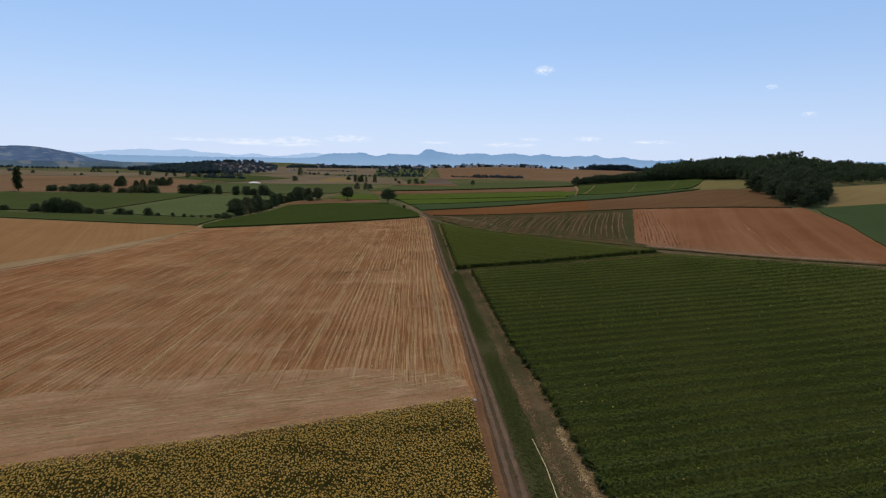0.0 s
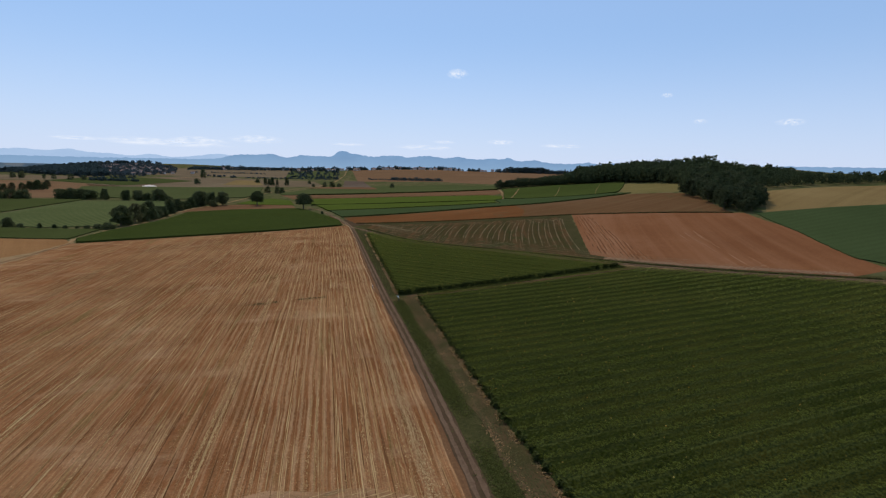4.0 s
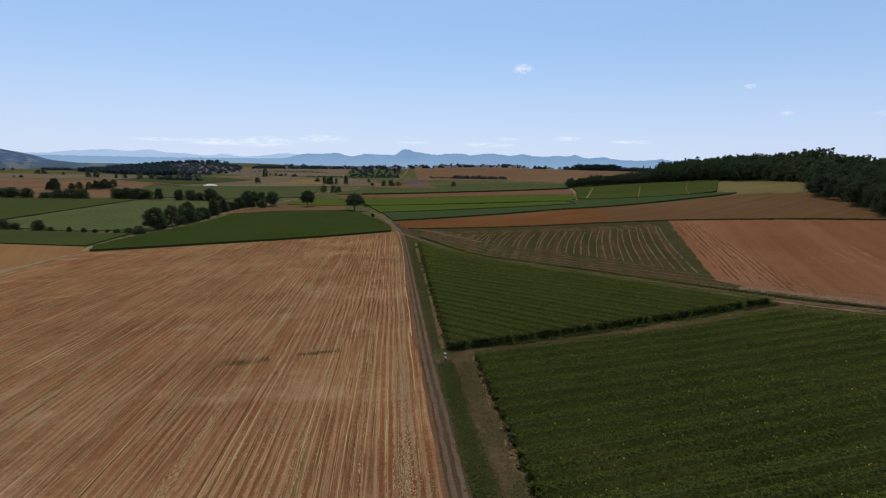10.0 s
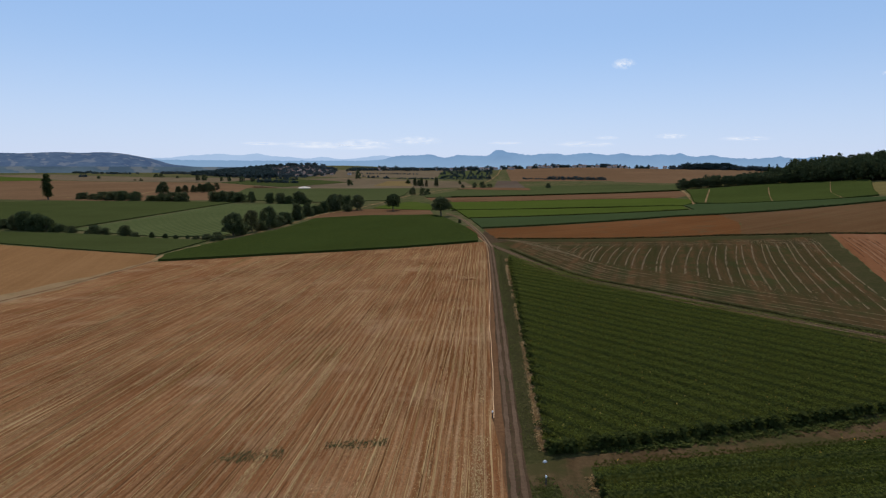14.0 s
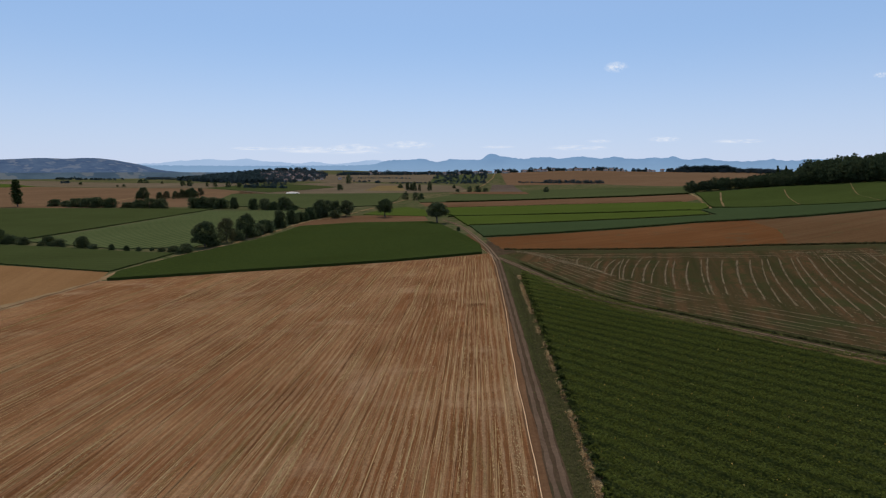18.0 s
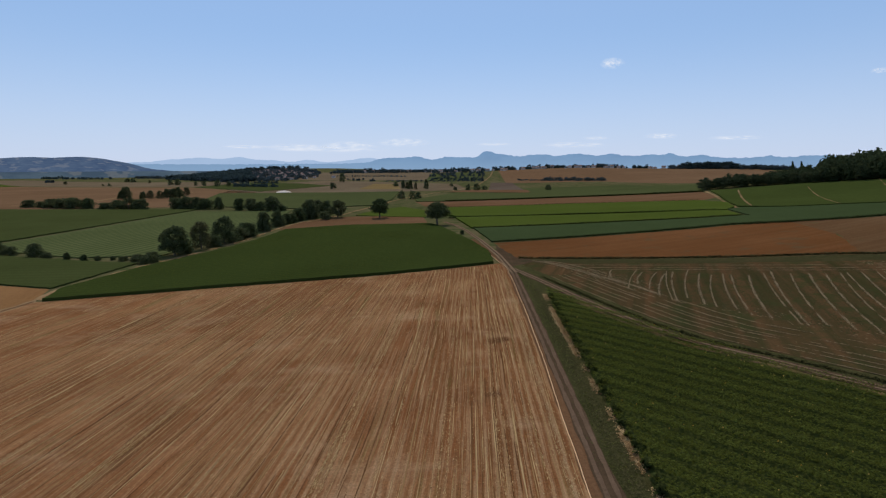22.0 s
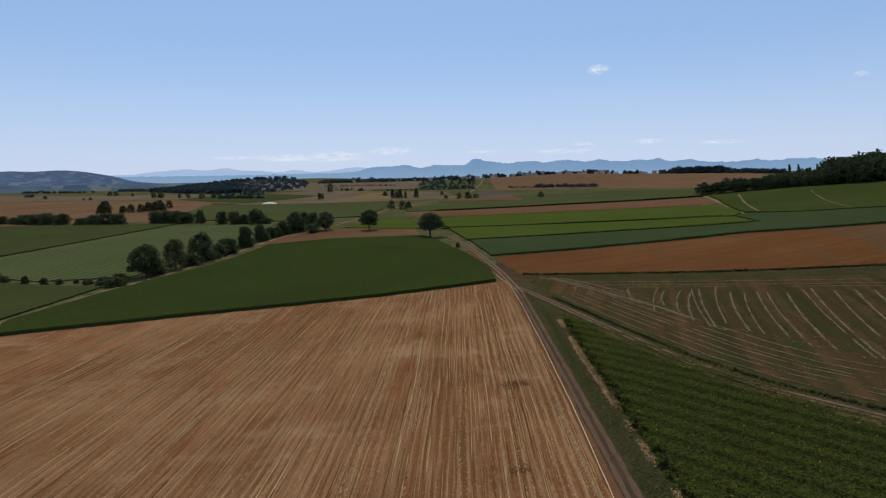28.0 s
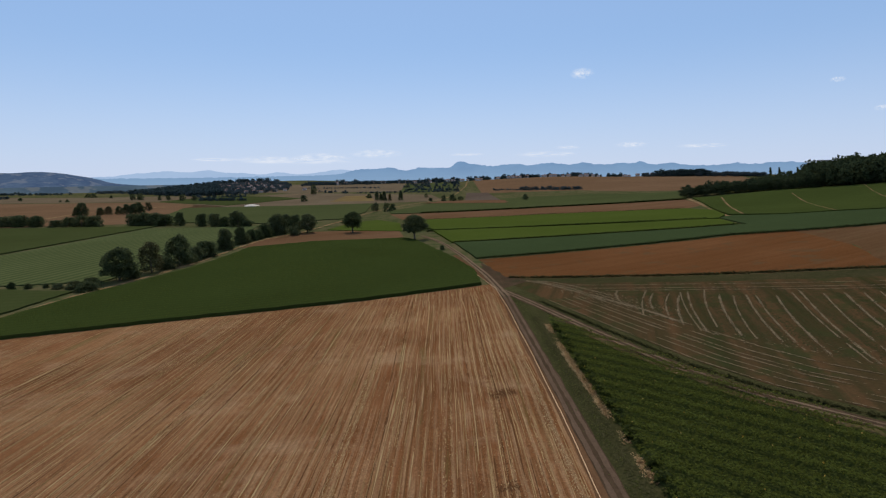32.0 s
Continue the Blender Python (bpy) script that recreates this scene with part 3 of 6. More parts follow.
STUBBLE = [(-0.9, 108), (-0.9, 150), (-0.8, 200), (-1.4, 244), (-2.7, 257), (-2.5, 400), (-3.4, 494), (-50, 477.3), (-88, 466.6), (-120, 456.8), (-148, 446.8), (-176.5, 436), (-176.4, 400), (-175.9, 372), (-181.9, 318), (-187.4, 288), (-195.3, 256), (-217, 200), (-248, 108), (-230, 39), (-74, 86), (-42, 94.5)]
HEADSTUB = [(-1.3, 107.8), (-42, 94.6), (-74, 86), (-230, 39), (-238, 72), (-84, 116), (-50, 125), (-28, 127), (-14, 125), (-2.2, 119)]
sheet("stubble_field", STUBBLE, 0.06, M_STUBBLE, "harvested cereal field with pale straw lines on reddish earth")
sheet("ochre_field", [(-178, 437), (-189, 459), (-318, 495), (-372, 508), (-640, 590), (-640, 60), (-253, 105), (-218, 200), (-197, 258), (-190, 288), (-184.5, 318), (-178.5, 372), (-178.5, 400)], 0.06, M_OCHRE, "plain ochre stubble field beside a grass path")
sheet("pale_border", [(-176, 436), (-175, 400), (-173.5, 372), (-179.5, 318), (-185.5, 288), (-192.5, 258), (-213, 200), (-244, 105), (-268, 112), (-238, 202), (-211, 262), (-201, 292), (-193, 322), (-186, 372), (-181, 400), (-179.5, 440)], 0.08, M_BORDER, "pale dry grass border along a stubble field", "border", 1.2)
sheet("grass_path", ribbon(LEFTPATH, 1.3, 0.4, 4.0), 0.1, M_REDSOIL, "narrow dark earth path between two stubble fields", "path", 0)
sheet("ploughed_field", [(163, 443), (108, 301), (116, 283), (133, 261), (155, 243), (180, 224), (203, 229), (210, 250), (236, 307), (249, 367)], 0.075, M_PLOUGH, "freshly ploughed red-brown earth with pale furrows")
sheet("striped_field", [(7, 503), (66, 483), (123.5, 465), (160, 444), (107, 302), (113, 284), (90, 312), (52, 361), (40, 377), (32, 394), (22.5, 425), (12.5, 460), (4, 489)], 0.06, M_STRIPED, "weedy field with pale curved straw stripes")
sheet("weedy_margin", [(155, 446.5), (162.6, 443.4), (108.2, 301.6), (112.6, 285), (106, 295), (103.5, 307)], 0.066, M_GREENWEED, "green weedy margin beside ploughed earth", jag=0.9)
sheet("weedy_margin", [(7, 502), (66, 482), (123.5, 464), (158, 445), (150, 441), (116, 455), (64, 472), (24, 486)], 0.064, M_GREENWEED, "green weedy headland below bare orange earth", jag=0.8)
sheet("orange_field", [(-5, 560), (2.5, 507), (66, 486), (132, 465), (150, 510), (160, 568), (132, 571)], 0.06, M_ORANGE, "bare orange-brown earth field")
sheet("fallow_field", [(132, 465), (164, 447), (245, 374), (272, 452), (275, 471), (258, 528), (187, 548), (170, 565), (160, 568), (150, 510)], 0.062, M_FALLOW, "dull brown fallow field below vines", jag=0.8)
sheet("dry_field", [(262, 362), (316, 428), (520, 440), (520, 330), (289, 357)], 0.06, M_OCHREDRY, "pale ochre stubble field beyond a wood")
slab("low_green_field", [(252, 359), (289, 355), (520, 326), (520, 120), (215, 200), (208, 248), (234, 306)], 0.6, M_TEAL, "dark green low crop beside ploughed earth")
sheet("dry_hill_field", [(279, 482), (330, 545), (386, 622), (384, 748), (330, 700), (272, 558), (262, 530)], 0.08, M_OLIVE, "olive dry grass field below a wood")
slab("maize_field", [(-8, 493), (-50, 477.5), (-88, 466.8), (-120, 457), (-148, 447), (-174.5, 437), (-181.5, 456), (-181, 475), (-178.5, 505), (-170, 540), (-164, 572), (-161, 600), (-160, 637), (-160, 664), (-118, 683), (-52, 677), (-42, 658), (-18, 569), (-9, 525)], 1.3, M_MAIZE, "dark green maize crop with a clean cut edge", jag=0.5)
sheet("bare_patch_field", [(-168, 668), (-118, 687), (-52, 681), (-62, 750), (-137, 766), (-163, 745), (-169, 690)], 0.08, M_STRIPEARTH, "small bare orange-brown field between trees")
slab("teal_crop_field", [(-16, 634), (-6, 563), (132, 574), (187, 551), (256, 531), (266, 536), (264, 576), (251, 590), (228, 630), (205, 650), (186, 676), (172, 668), (160, 610), (89, 623)], 0.9, M_TEAL, "blue-green low crop strip")
slab("green_crop_field", [(-32, 722), (-18, 637), (89, 627), (156, 613), (166, 655), (151, 666)], 1.1, M_LIME, "bright green crop strip with a dark edge", jag=0.5)
slab("lime_crop_field", [(-62, 832), (-52, 770), (-30, 727), (72, 700), (151, 670), (170, 664), (187, 690), (205, 745), (197, 780), (71, 816), (-46, 834)], 1.1, M_LIME, "bright green crop strip below bare earth", jag=0.5)
sheet("earth_strip_field", [(-62, 838), (-46, 837), (71, 820), (197, 784), (230, 815), (239, 880), (92, 938), (-51, 948), (-90, 955)], 0.1, M_STRIPEARTH, "long strip of bare orange-brown earth")
slab("pale_crop_field", [(-95, 1010), (-88, 958), (-51, 952), (92, 942), (241, 884), (300, 1000), (340, 1150), (270, 1330), (-20, 1290)], 0.8, M_GRASS, "pale green crop field with one round bush")
slab("pale_green_field", [(-192, 547), (-236, 540), (-332, 577), (-336, 858), (-215, 845), (-190, 700)], 0.6, M_PALEGREEN, "pale green crop in light rows")
slab("dark_green_field", [(-340, 582), (-405, 590), (-560, 620), (-700, 885), (-540, 914), (-342, 886)], 1.0, M_GREEN, "plain dark green crop field")
slab("front_green_field", [(-188.5, 459), (-190, 520), (-234, 531), (-300, 552), (-383, 560), (-640, 640), (-640, 600), (-372, 512), (-318, 498)], 0.7, M_GREEN, "green crop strip in front of hedges", jag=0.5)
sheet("tan_far_field", [(-560, 930), (-765, 960), (-1450, 1560), (-1262, 1715), (-900, 1600), (-673, 1518), (-437, 1315), (-385, 945)], 0.15, M_TANRED, "broad red-tan stubble field")
sheet("upper_tan_field", [(-1255, 1735), (-900, 1620), (-673, 1535), (-600, 1640), (-760, 1740), (-1100, 1920), (-1700, 2250), (-1800, 2050)], 0.2, M_TAN, "tan field below dark far trees")
slab("upper_green_field", [(-670, 1530), (-437, 1330), (-330, 1480), (-430, 1560), (-590, 1630)], 0.6, M_GREEN, "dull green field below a village")
sheet("pale_track", ribbon([(-684, 1014), (-603, 976), (-593, 1014), (-650, 1212), (-624, 1349), (-503, 1337)], 6.0, 1.0), 0.3, M_PALE, "pale dusty track across stubble", "track", 0)
sheet("pale_track", ribbon([(-445, 1499), (-388, 1573), (-303, 1694)], 5.0, 0.5), 0.3, M_PALE, "pale dusty track between far fields", "track", 0)
sheet("pale_track", ribbon([(-163, 722), (-154, 733), (-146, 775), (-139, 835), (-129, 900), (-122, 1000), (-108, 1090), (-84, 1190), (-48, 1285), (-6, 1440), (12, 1566), (32, 1700), (45, 1880)], 3.6, 0.5), 0.32, M_PALE, "pale dusty lane winding to a far ridge", "track", 0)
slab("mid_green_field", [(-395, 960), (-226, 880), (-136, 905), (-129, 1020), (-150, 1264), (-245, 1258), (-500, 1290)], 1.0, M_GRASS, "green crop field watered by a sprinkler")
sheet("far_tan_field", [(-150, 1268), (-245, 1262), (-500, 1300), (-560, 1520), (-391, 1640), (-51, 1500), (-20, 1300)], 0.15, M_TAN, "pale tan stubble field below a ridge")
sheet("ridge_tan_field", [(-540, 1720), (-391, 1643), (-51, 1600), (-51, 1900), (-300, 1990), (-520, 1960)], 0.2, M_TAN, "tan ridge field below a line of houses")
sheet("ridge_red_field", [(60, 1500), (270, 1486), (420, 1300), (700, 1420), (760, 1800), (420, 1960), (60, 1940)], 0.2, M_TANRED, "red-tan ridge field with faint wheel lines")
slab("yellow_green_field", [(-1460, 1580), (-1270, 1728), (-1500, 1900), (-1850, 1950)], 0.4, M_LIME, "yellow-green far field")
slab("lime_corner_field", [(-129, 776), (-118, 842), (-94, 868), (-66, 812), (-58, 735), (-98, 756)], 0.5, M_LIME, "bright green small field beside a pale track")
sheet("brown_corner_field", [(-60, 1215), (-22, 1286), (81, 1226), (73, 1125)], 1.16, M_STRIPEARTH, "thin brownish patch in a green crop", jag=3.0)
sheet("pale_path", ribbon([(-178.5, 439), (-185, 458), (-184, 482), (-182.9, 511), (-178, 543), (-173.8, 572), (-171, 600), (-170.8, 637), (-171.3, 686), (-166, 729)], 3.0, 0.7), 0.12, M_PALE, "pale bare path between maize and hedge", "path", 0)
VINES = [(190, 690), (208, 652), (231, 635), (254, 592), (279, 585), (392, 768), (333, 855), (248, 882), (234, 826), (200, 722)]
slab("vineyard", VINES, 1.2, M_VINE, "green vineyard on a slope below a wood", "vineyard")

for line, wide in (([(195, 680), (228, 763), (266, 855)], 1.6), ([(229, 632), (272, 724), (316, 818)], 0.75), ([(258, 592), (315, 702), (373, 803)], 0.5)):
    sheet("vine_path", ribbon(line, wide, 0.3), 1.35, M_PALE, "pale mown path between vine plots", "path", 0)
sheet("vine_path", ribbon([(186, 684), (197, 720), (231, 826), (244, 885)], 2.6, 0.8), 0.2, M_PALE, "pale worn path beside a vineyard", "path", 0)
sheet("hilltop_field", [(500, 690), (520, 660), (580, 660), (610, 720), (590, 790), (520, 780)], 0.1, M_OLIVE, "pale dry grass field on a hilltop between woods")
sheet("pale_yellow_field", [(-247, 1358), (-158, 1350), (-187, 1512), (-243, 1517)], 0.28, M_OCHREDRY, "small pale yellow stubble field")
sheet("grey_field", [(8, 1165), (60, 1150), (76, 1220), (74, 1500), (26, 1515)], 0.9, M_GREYEARTH, "grey-brown bare field beside a lane")
sheet("orchard_grass", [(-128, 1590), (-6, 1572), (22, 1830), (-60, 1870), (-132, 1850)], 0.3, M_GRASS, "green orchard grass on a ridge slope")

sheet("junction_earth", [(-6, 522), (-4, 552), (3, 508), (8, 504), (10, 494), (4, 488), (-1, 484)], 0.09, M_TRACK, "bare brown earth where two tracks meet", "track", 0.8)
sheet("headland_stubble", HEADSTUB, 0.085, M_HEADSTUB, "paler stubble of a turned headland with cross lines", jag=1.2)
# track, verges and headlands
sheet("verge", [(1.5, -60), (1.5, 240), (0, 400), (-1, 486), (8, 505), (14, 460), (24, 424), (34, 394), (46, 372), (90, 318), (120, 283), (184, 226), (250, 180), (240, 168), (150, 228), (108, 262), (13.5, 243), (13.2, -60)], 0.03, M_VERGE, "rough grass verge along a farm track", "verge")
sheet("verge", [(-3.2, -60), (-3.6, 486), (-8.5, 520), (-18, 583), (-16, 583), (-6.5, 524), (-1.5, 490), (0, 400), (1, 240), (1.4, -60)], 0.04, M_REDSOIL, "bare red-brown earth strip along a farm track", "verge")
sheet("headland", [(7.6, -60), (7.4, 100), (7.2, 180), (6.2, 236), (11.8, 240), (12.0, 140), (13.0, 115), (13.0, -60)], 0.07, M_DIRT, "dry mown headland strip beside a crop", "headland", 0.5)
sheet("headland", ribbon(CROSS, 6.0, 0.4), 0.08, M_DIRT, "dry earth path between two sunflower plots", "headland", 0)
for line, name, label in ((TRACK, "farm_track", "brown farm track with two worn wheel ruts"), (BRANCH, "field_track", "brown field track with two pale wheel ruts")):
    base = sheet(name, ribbon(line, 2.9 if line is TRACK else 3.6, 0.25), 0.11, M_TRACK, label, "track", 0)
    farm_track = base if line is TRACK else farm_track
    for side in (-0.75, 0.75):
        v, f = drape(ribbon(shifted(line, side), 0.75 if line is TRACK else 0.6, 0.13, 2.0), 0.15)
        part("rut", mesh_of("rut", v, f, M_RUT if line is TRACK else M_RUTPALE, True), base)

for side in (-0.85, 0.85):
    v, f = drape(ribbon(shifted(TRACK[7:], side), 0.95, 0.15, 2.0), 0.17)
    part("rut", mesh_of("rut", v, f, M_RUTPALE, True), farm_track, "pale dusty rut")
sheet("track_margin", ribbon(shifted(BRANCH[2:], -3.0), 1.8, 0.6), 0.1, M_FRINGE, "bare red-brown margin between track and sunflowers", "margin", 0)
# the plot's edge steps in and out with the ends of its slanting rows
SUN2 = [(float(np.interp(y, (244, 317, 403, 432), (5.0, 5.9, 6.2, 7.2))) + 0.95 * ((y / 6.3) % 1.0) ** 1.5 - 0.15 * math.sin(y * 0.9), float(y)) for y in np.arange(244, 432, 1.26)] + [(8, 438), (21, 404), (33, 377), (44.5, 356), (78, 313), (110, 271), (60, 258)]
SUN0 = [(-2.2, 106.5), (-42, 93.5), (-74, 85), (-130, 68), (-130, 30), (-1.6, 30)]

# ---- standing crops, plant by plant ----
def leaf_cloud(centres, size, droop, rng, n_leaf=6, squash=1.0):
    """Diamond leaves round each plant's centre: arrays of vertices and triangles."""
    n = len(centres)
    az = rng.uniform(0, 2 * np.pi, (n, n_leaf))
    size = np.asarray(size, float).reshape(-1, 1) * np.ones((n, 1))
    r = size * rng.uniform(0.7, 1.25, (n, n_leaf))
    lift = rng.uniform(-0.5, 0.25, (n, n_leaf)) * size * squash
    tip = lift + r * rng.uniform(-droop, 0.3 * droop + 0.1, (n, n_leaf))
    d = np.stack([np.cos(az), np.sin(az)], -1)
    s = np.stack([-np.sin(az), np.cos(az)], -1)
    w = r * rng.uniform(0.3, 0.5, (n, n_leaf))
    c = centres[:, None, :]
    v = np.zeros((n, n_leaf, 4, 3))
    v[..., 0, :2], v[..., 0, 2] = c[..., :2] + 0.12 * r[..., None] * d, c[..., 2] + lift
    v[..., 2, :2], v[..., 2, 2] = c[..., :2] + r[..., None] * d, c[..., 2] + tip
    mid = c[..., :2] + 0.55 * r[..., None] * d
    mz = c[..., 2] + lift + 0.55 * (tip - lift) + 0.12 * r
    v[..., 1, :2], v[..., 1, 2] = mid + w[..., None] * s, mz
    v[..., 3, :2], v[..., 3, 2] = mid - w[..., None] * s, mz
    k = np.arange(n * n_leaf)[:, None] * 4
    tris = np.concatenate([k + [[0, 1, 2]], k + [[0, 2, 3]]])
    return v.reshape(-1, 3), tris


def stems(poly, turn, row_gap, plant_gap, rng, low=None):
    """Places along rows that run at turn degrees from +x, and how far each stands across the rows."""
    c, s = math.cos(radians(turn)), math.sin(radians(turn))
    p = np.array(poly)
    u, w = p[:, 0] * c + p[:, 1] * s, -p[:, 0] * s + p[:, 1] * c
    gu, gw = np.meshgrid(np.arange(u.min(), u.max(), plant_gap), np.arange(w.min(), w.max(), row_gap))
    gu, gw = gu.ravel(), gw.ravel()
    gu = gu + rng.uniform(-0.45, 0.45, gu.shape) * plant_gap
    across = gw.copy()
    gw = gw + rng.normal(0, 0.1, gw.shape) * row_gap
    x, y = gu * c - gw * s, gu * s + gw * c
    keep = inside(x, y, list(poly)) & (y > (low if low is not None else -1e9))
    return x[keep], y[keep], across[keep]


def crop(name, poly, turn, row_gap, plant_gap, high, leaf, material, label, period=0.0, gap=0.25, low=None, seed=5, n_leaf=6, dip=0.45, soil=M_UNDER, category="crop field", tall=None):
    rng = np.random.default_rng(seed)
    x, y, across = stems(poly, turn, row_gap, plant_gap, rng, low)
    h = high * rng.uniform(0.85, 1.12, x.shape)
    if period:
        phase = (across / period) % 1.0
        h = h * np.where(phase < gap, dip, 1.0)
    broad = np.sin(x * 0.07 + 1.3 * np.sin(y * 0.031)) * np.sin(y * 0.053 + 0.8)
    h = h * (1 + 0.07 * broad)
    cs = np.stack([x, y, terrain(x, y) + h * 0.85], -1)
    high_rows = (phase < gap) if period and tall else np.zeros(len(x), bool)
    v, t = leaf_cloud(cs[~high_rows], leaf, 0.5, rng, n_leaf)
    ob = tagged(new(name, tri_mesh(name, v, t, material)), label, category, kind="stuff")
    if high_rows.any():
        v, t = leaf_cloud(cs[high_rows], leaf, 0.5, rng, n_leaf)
        part("tall_rows", tri_mesh("tall_rows", v, t, tall), ob, "taller rows with the light on their tops put into the leaf colour")
    vs, fs = drape(rough_edge(poly, 5.0, 0.2), 0.09)
    part("soil", mesh_of("soil", vs, fs, soil, True), ob)
    return ob, cs, rng


def flower_heads(parent, cs, radius, rng, tilt=0.5):
    """Round yellow heads with brown middles, facing away from the sun's noon side."""
    n = len(cs)
    az = -np.pi / 2 + rng.normal(0, 0.5, n)
    el = tilt + rng.normal(0, 0.25, n)
    f = np.stack([np.cos(az) * np.cos(el), np.sin(az) * np.cos(el), np.sin(el)], -1)
    a = np.stack([-np.sin(az), np.cos(az), 0 * az], -1)
    b = np.cross(f, a)
    r = radius * rng.uniform(0.8, 1.2, n)
    for nm, scale, mat, off, sides in (("petals", 1.0, M_PETAL, 0.0, 7), ("seed_discs", 0.4, M_SEED, 0.025, 5)):
        ang = np.linspace(0, 2 * np.pi, sides, endpoint=False)
        ring = cs[:, None] + (f * off)[:, None] + (r[:, None, None] * scale) * (np.cos(ang)[None, :, None] * a[:, None] + np.sin(ang)[None, :, None] * b[:, None])
        v = np.concatenate([(cs + f * (off + 0.03))[:, None], ring], 1)
        k = np.arange(n)[:, None, None] * (sides + 1)
        loop = np.array([[0, 1 + i, 1 + (i + 1) % sides] for i in range(sides)])[None]
        part(nm, tri_mesh(nm, v.reshape(-1, 3), (k + loop).reshape(-1, 3), mat), parent)


M_SEED = plain("seed_disc", (0.04, 0.025, 0.012), (0.08, 0.05, 0.02), 20.0, 0.9)
# the plot that is not yet in flower, in broad bands of tall and low rows
near1 = [(11.6, 240.6), (60, 250.5), (104, 263), (104.6, 263), (104.6, 55), (13.4, 55), (12.9, 116), (11.6, 138)]
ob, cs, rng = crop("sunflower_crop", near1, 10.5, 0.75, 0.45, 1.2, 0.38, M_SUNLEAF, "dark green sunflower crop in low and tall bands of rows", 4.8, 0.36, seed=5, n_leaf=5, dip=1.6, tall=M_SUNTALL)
pick = (rng.uniform(0, 1, len(cs)) < 0.004 + 0.012 * np.exp(-((cs[:, 0] - 60) ** 2 + (cs[:, 1] - 190) ** 2) / 900.0))
flower_heads(ob, cs[pick] + (0, 0, 0.25), 0.12, rng)
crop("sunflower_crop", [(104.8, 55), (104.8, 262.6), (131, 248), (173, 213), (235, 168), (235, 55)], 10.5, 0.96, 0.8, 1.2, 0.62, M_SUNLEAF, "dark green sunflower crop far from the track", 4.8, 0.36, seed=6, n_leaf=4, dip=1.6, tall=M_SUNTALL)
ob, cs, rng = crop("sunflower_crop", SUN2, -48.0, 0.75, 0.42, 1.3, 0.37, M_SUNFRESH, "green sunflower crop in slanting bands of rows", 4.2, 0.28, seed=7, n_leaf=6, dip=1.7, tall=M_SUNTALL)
pick = rng.uniform(0, 1, len(cs)) < 0.011
flower_heads(ob, cs[pick] + (0, 0, 0.25), 0.1, rng)
ob, cs, rng = crop("sunflower_crop", [p if p[1] > 40 else (p[0], 62) for p in SUN0], 20.0, 0.46, 0.33, 1.6, 0.34, M_SUNLEAFY, "yellowing sunflower crop in full flower", seed=8, n_leaf=4)
thin = np.sin(cs[:, 0] * 0.21 + 2 * np.sin(cs[:, 1] * 0.3)) * np.sin(cs[:, 1] * 0.37 + 1.0)
flower_heads(ob, (cs + (0, -0.1, 0.22))[rng.uniform(0, 1, len(cs)) < 0.95 - 0.4 * (thin > 0.4)], 0.125, rng, 1.15)

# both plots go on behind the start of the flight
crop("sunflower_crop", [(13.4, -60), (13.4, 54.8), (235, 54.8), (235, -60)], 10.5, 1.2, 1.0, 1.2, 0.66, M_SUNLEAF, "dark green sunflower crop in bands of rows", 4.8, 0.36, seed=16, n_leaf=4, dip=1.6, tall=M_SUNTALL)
ob, cs, rng = crop("sunflower_crop", [(-1.6, -60), (-1.6, 61.8), (-130, 61.8), (-130, 67.8), (-230, 38), (-230, -60)], 20.0, 0.95, 0.8, 1.6, 0.5, M_SUNLEAFY, "yellowing sunflower crop in full flower", seed=18, n_leaf=4)
flower_heads(ob, (cs + (0, -0.1, 0.22))[rng.uniform(0, 1, len(cs)) < 0.8], 0.2, rng, 1.15)

# leaf texture over the taller crops further off
MAIZE_TOP = [(-8.6, 494), (-50, 478.3), (-88, 467.6), (-120, 457.8), (-148, 447.8), (-173.5, 438.5), (-179.5, 456), (-179, 475), (-176, 505), (-167.5, 540), (-161.5, 572), (-158.5, 600), (-157.6, 637), (-157.5, 663), (-118, 682), (-52, 676), (-42.5, 658), (-18.5, 569), (-9.5, 525)]
crop("maize_crop", MAIZE_TOP, 17.5, 0.9, 0.8, 1.5, 0.42, M_MAIZELEAF, "dark green maize leaves above the field", 4.5, 0.34, seed=9, n_leaf=4, dip=0.8, soil=M_UNDER)


# ---- verge growth ----
def tufts(name, places, size, high, material, label, category="grass", seed=11, n_leaf=6):
    rng = np.random.default_rng(seed)
    p = np.array(places)
    cs = np.stack([p[:, 0], p[:, 1], terrain(p[:, 0], p[:, 1]) + high * rng.uniform(0.3, 1.0, len(p))], -1)
    v, t = leaf_cloud(cs, size * rng.uniform(0.6, 1.4, len(p)), 0.9, rng, n_leaf, 1.2)
    return tagged(new(name, tri_mesh(name, v, t, material)), label, category, kind="stuff")


def along(line, count, spread, rng, clump=0.0):
    """Random places along a line of points, clumped if asked."""
    seg = [math.hypot(b[0] - a[0], b[1] - a[1]) for a, b in zip(line, line[1:])]
    out = []
    total = sum(seg)
    while len(out) < count:
        d = rng.uniform(0, total)
        if clump and rng.random() > 0.55 + 1.5 * noise.noise((d * clump, 3.1, spread)):
            continue
        k = 0
        while d > seg[k] and k < len(seg) - 1:
            d -= seg[k]
            k += 1
        (ax, ay), (bx, by) = line[k], line[k + 1]
        w = rng.gauss(0, spread)
        out.append((ax + (bx - ax) * d / seg[k] - (by - ay) / seg[k] * w, ay + (by - ay) * d / seg[k] + (bx - ax) / seg[k] * w))
    return out


rw = random.Random(4)


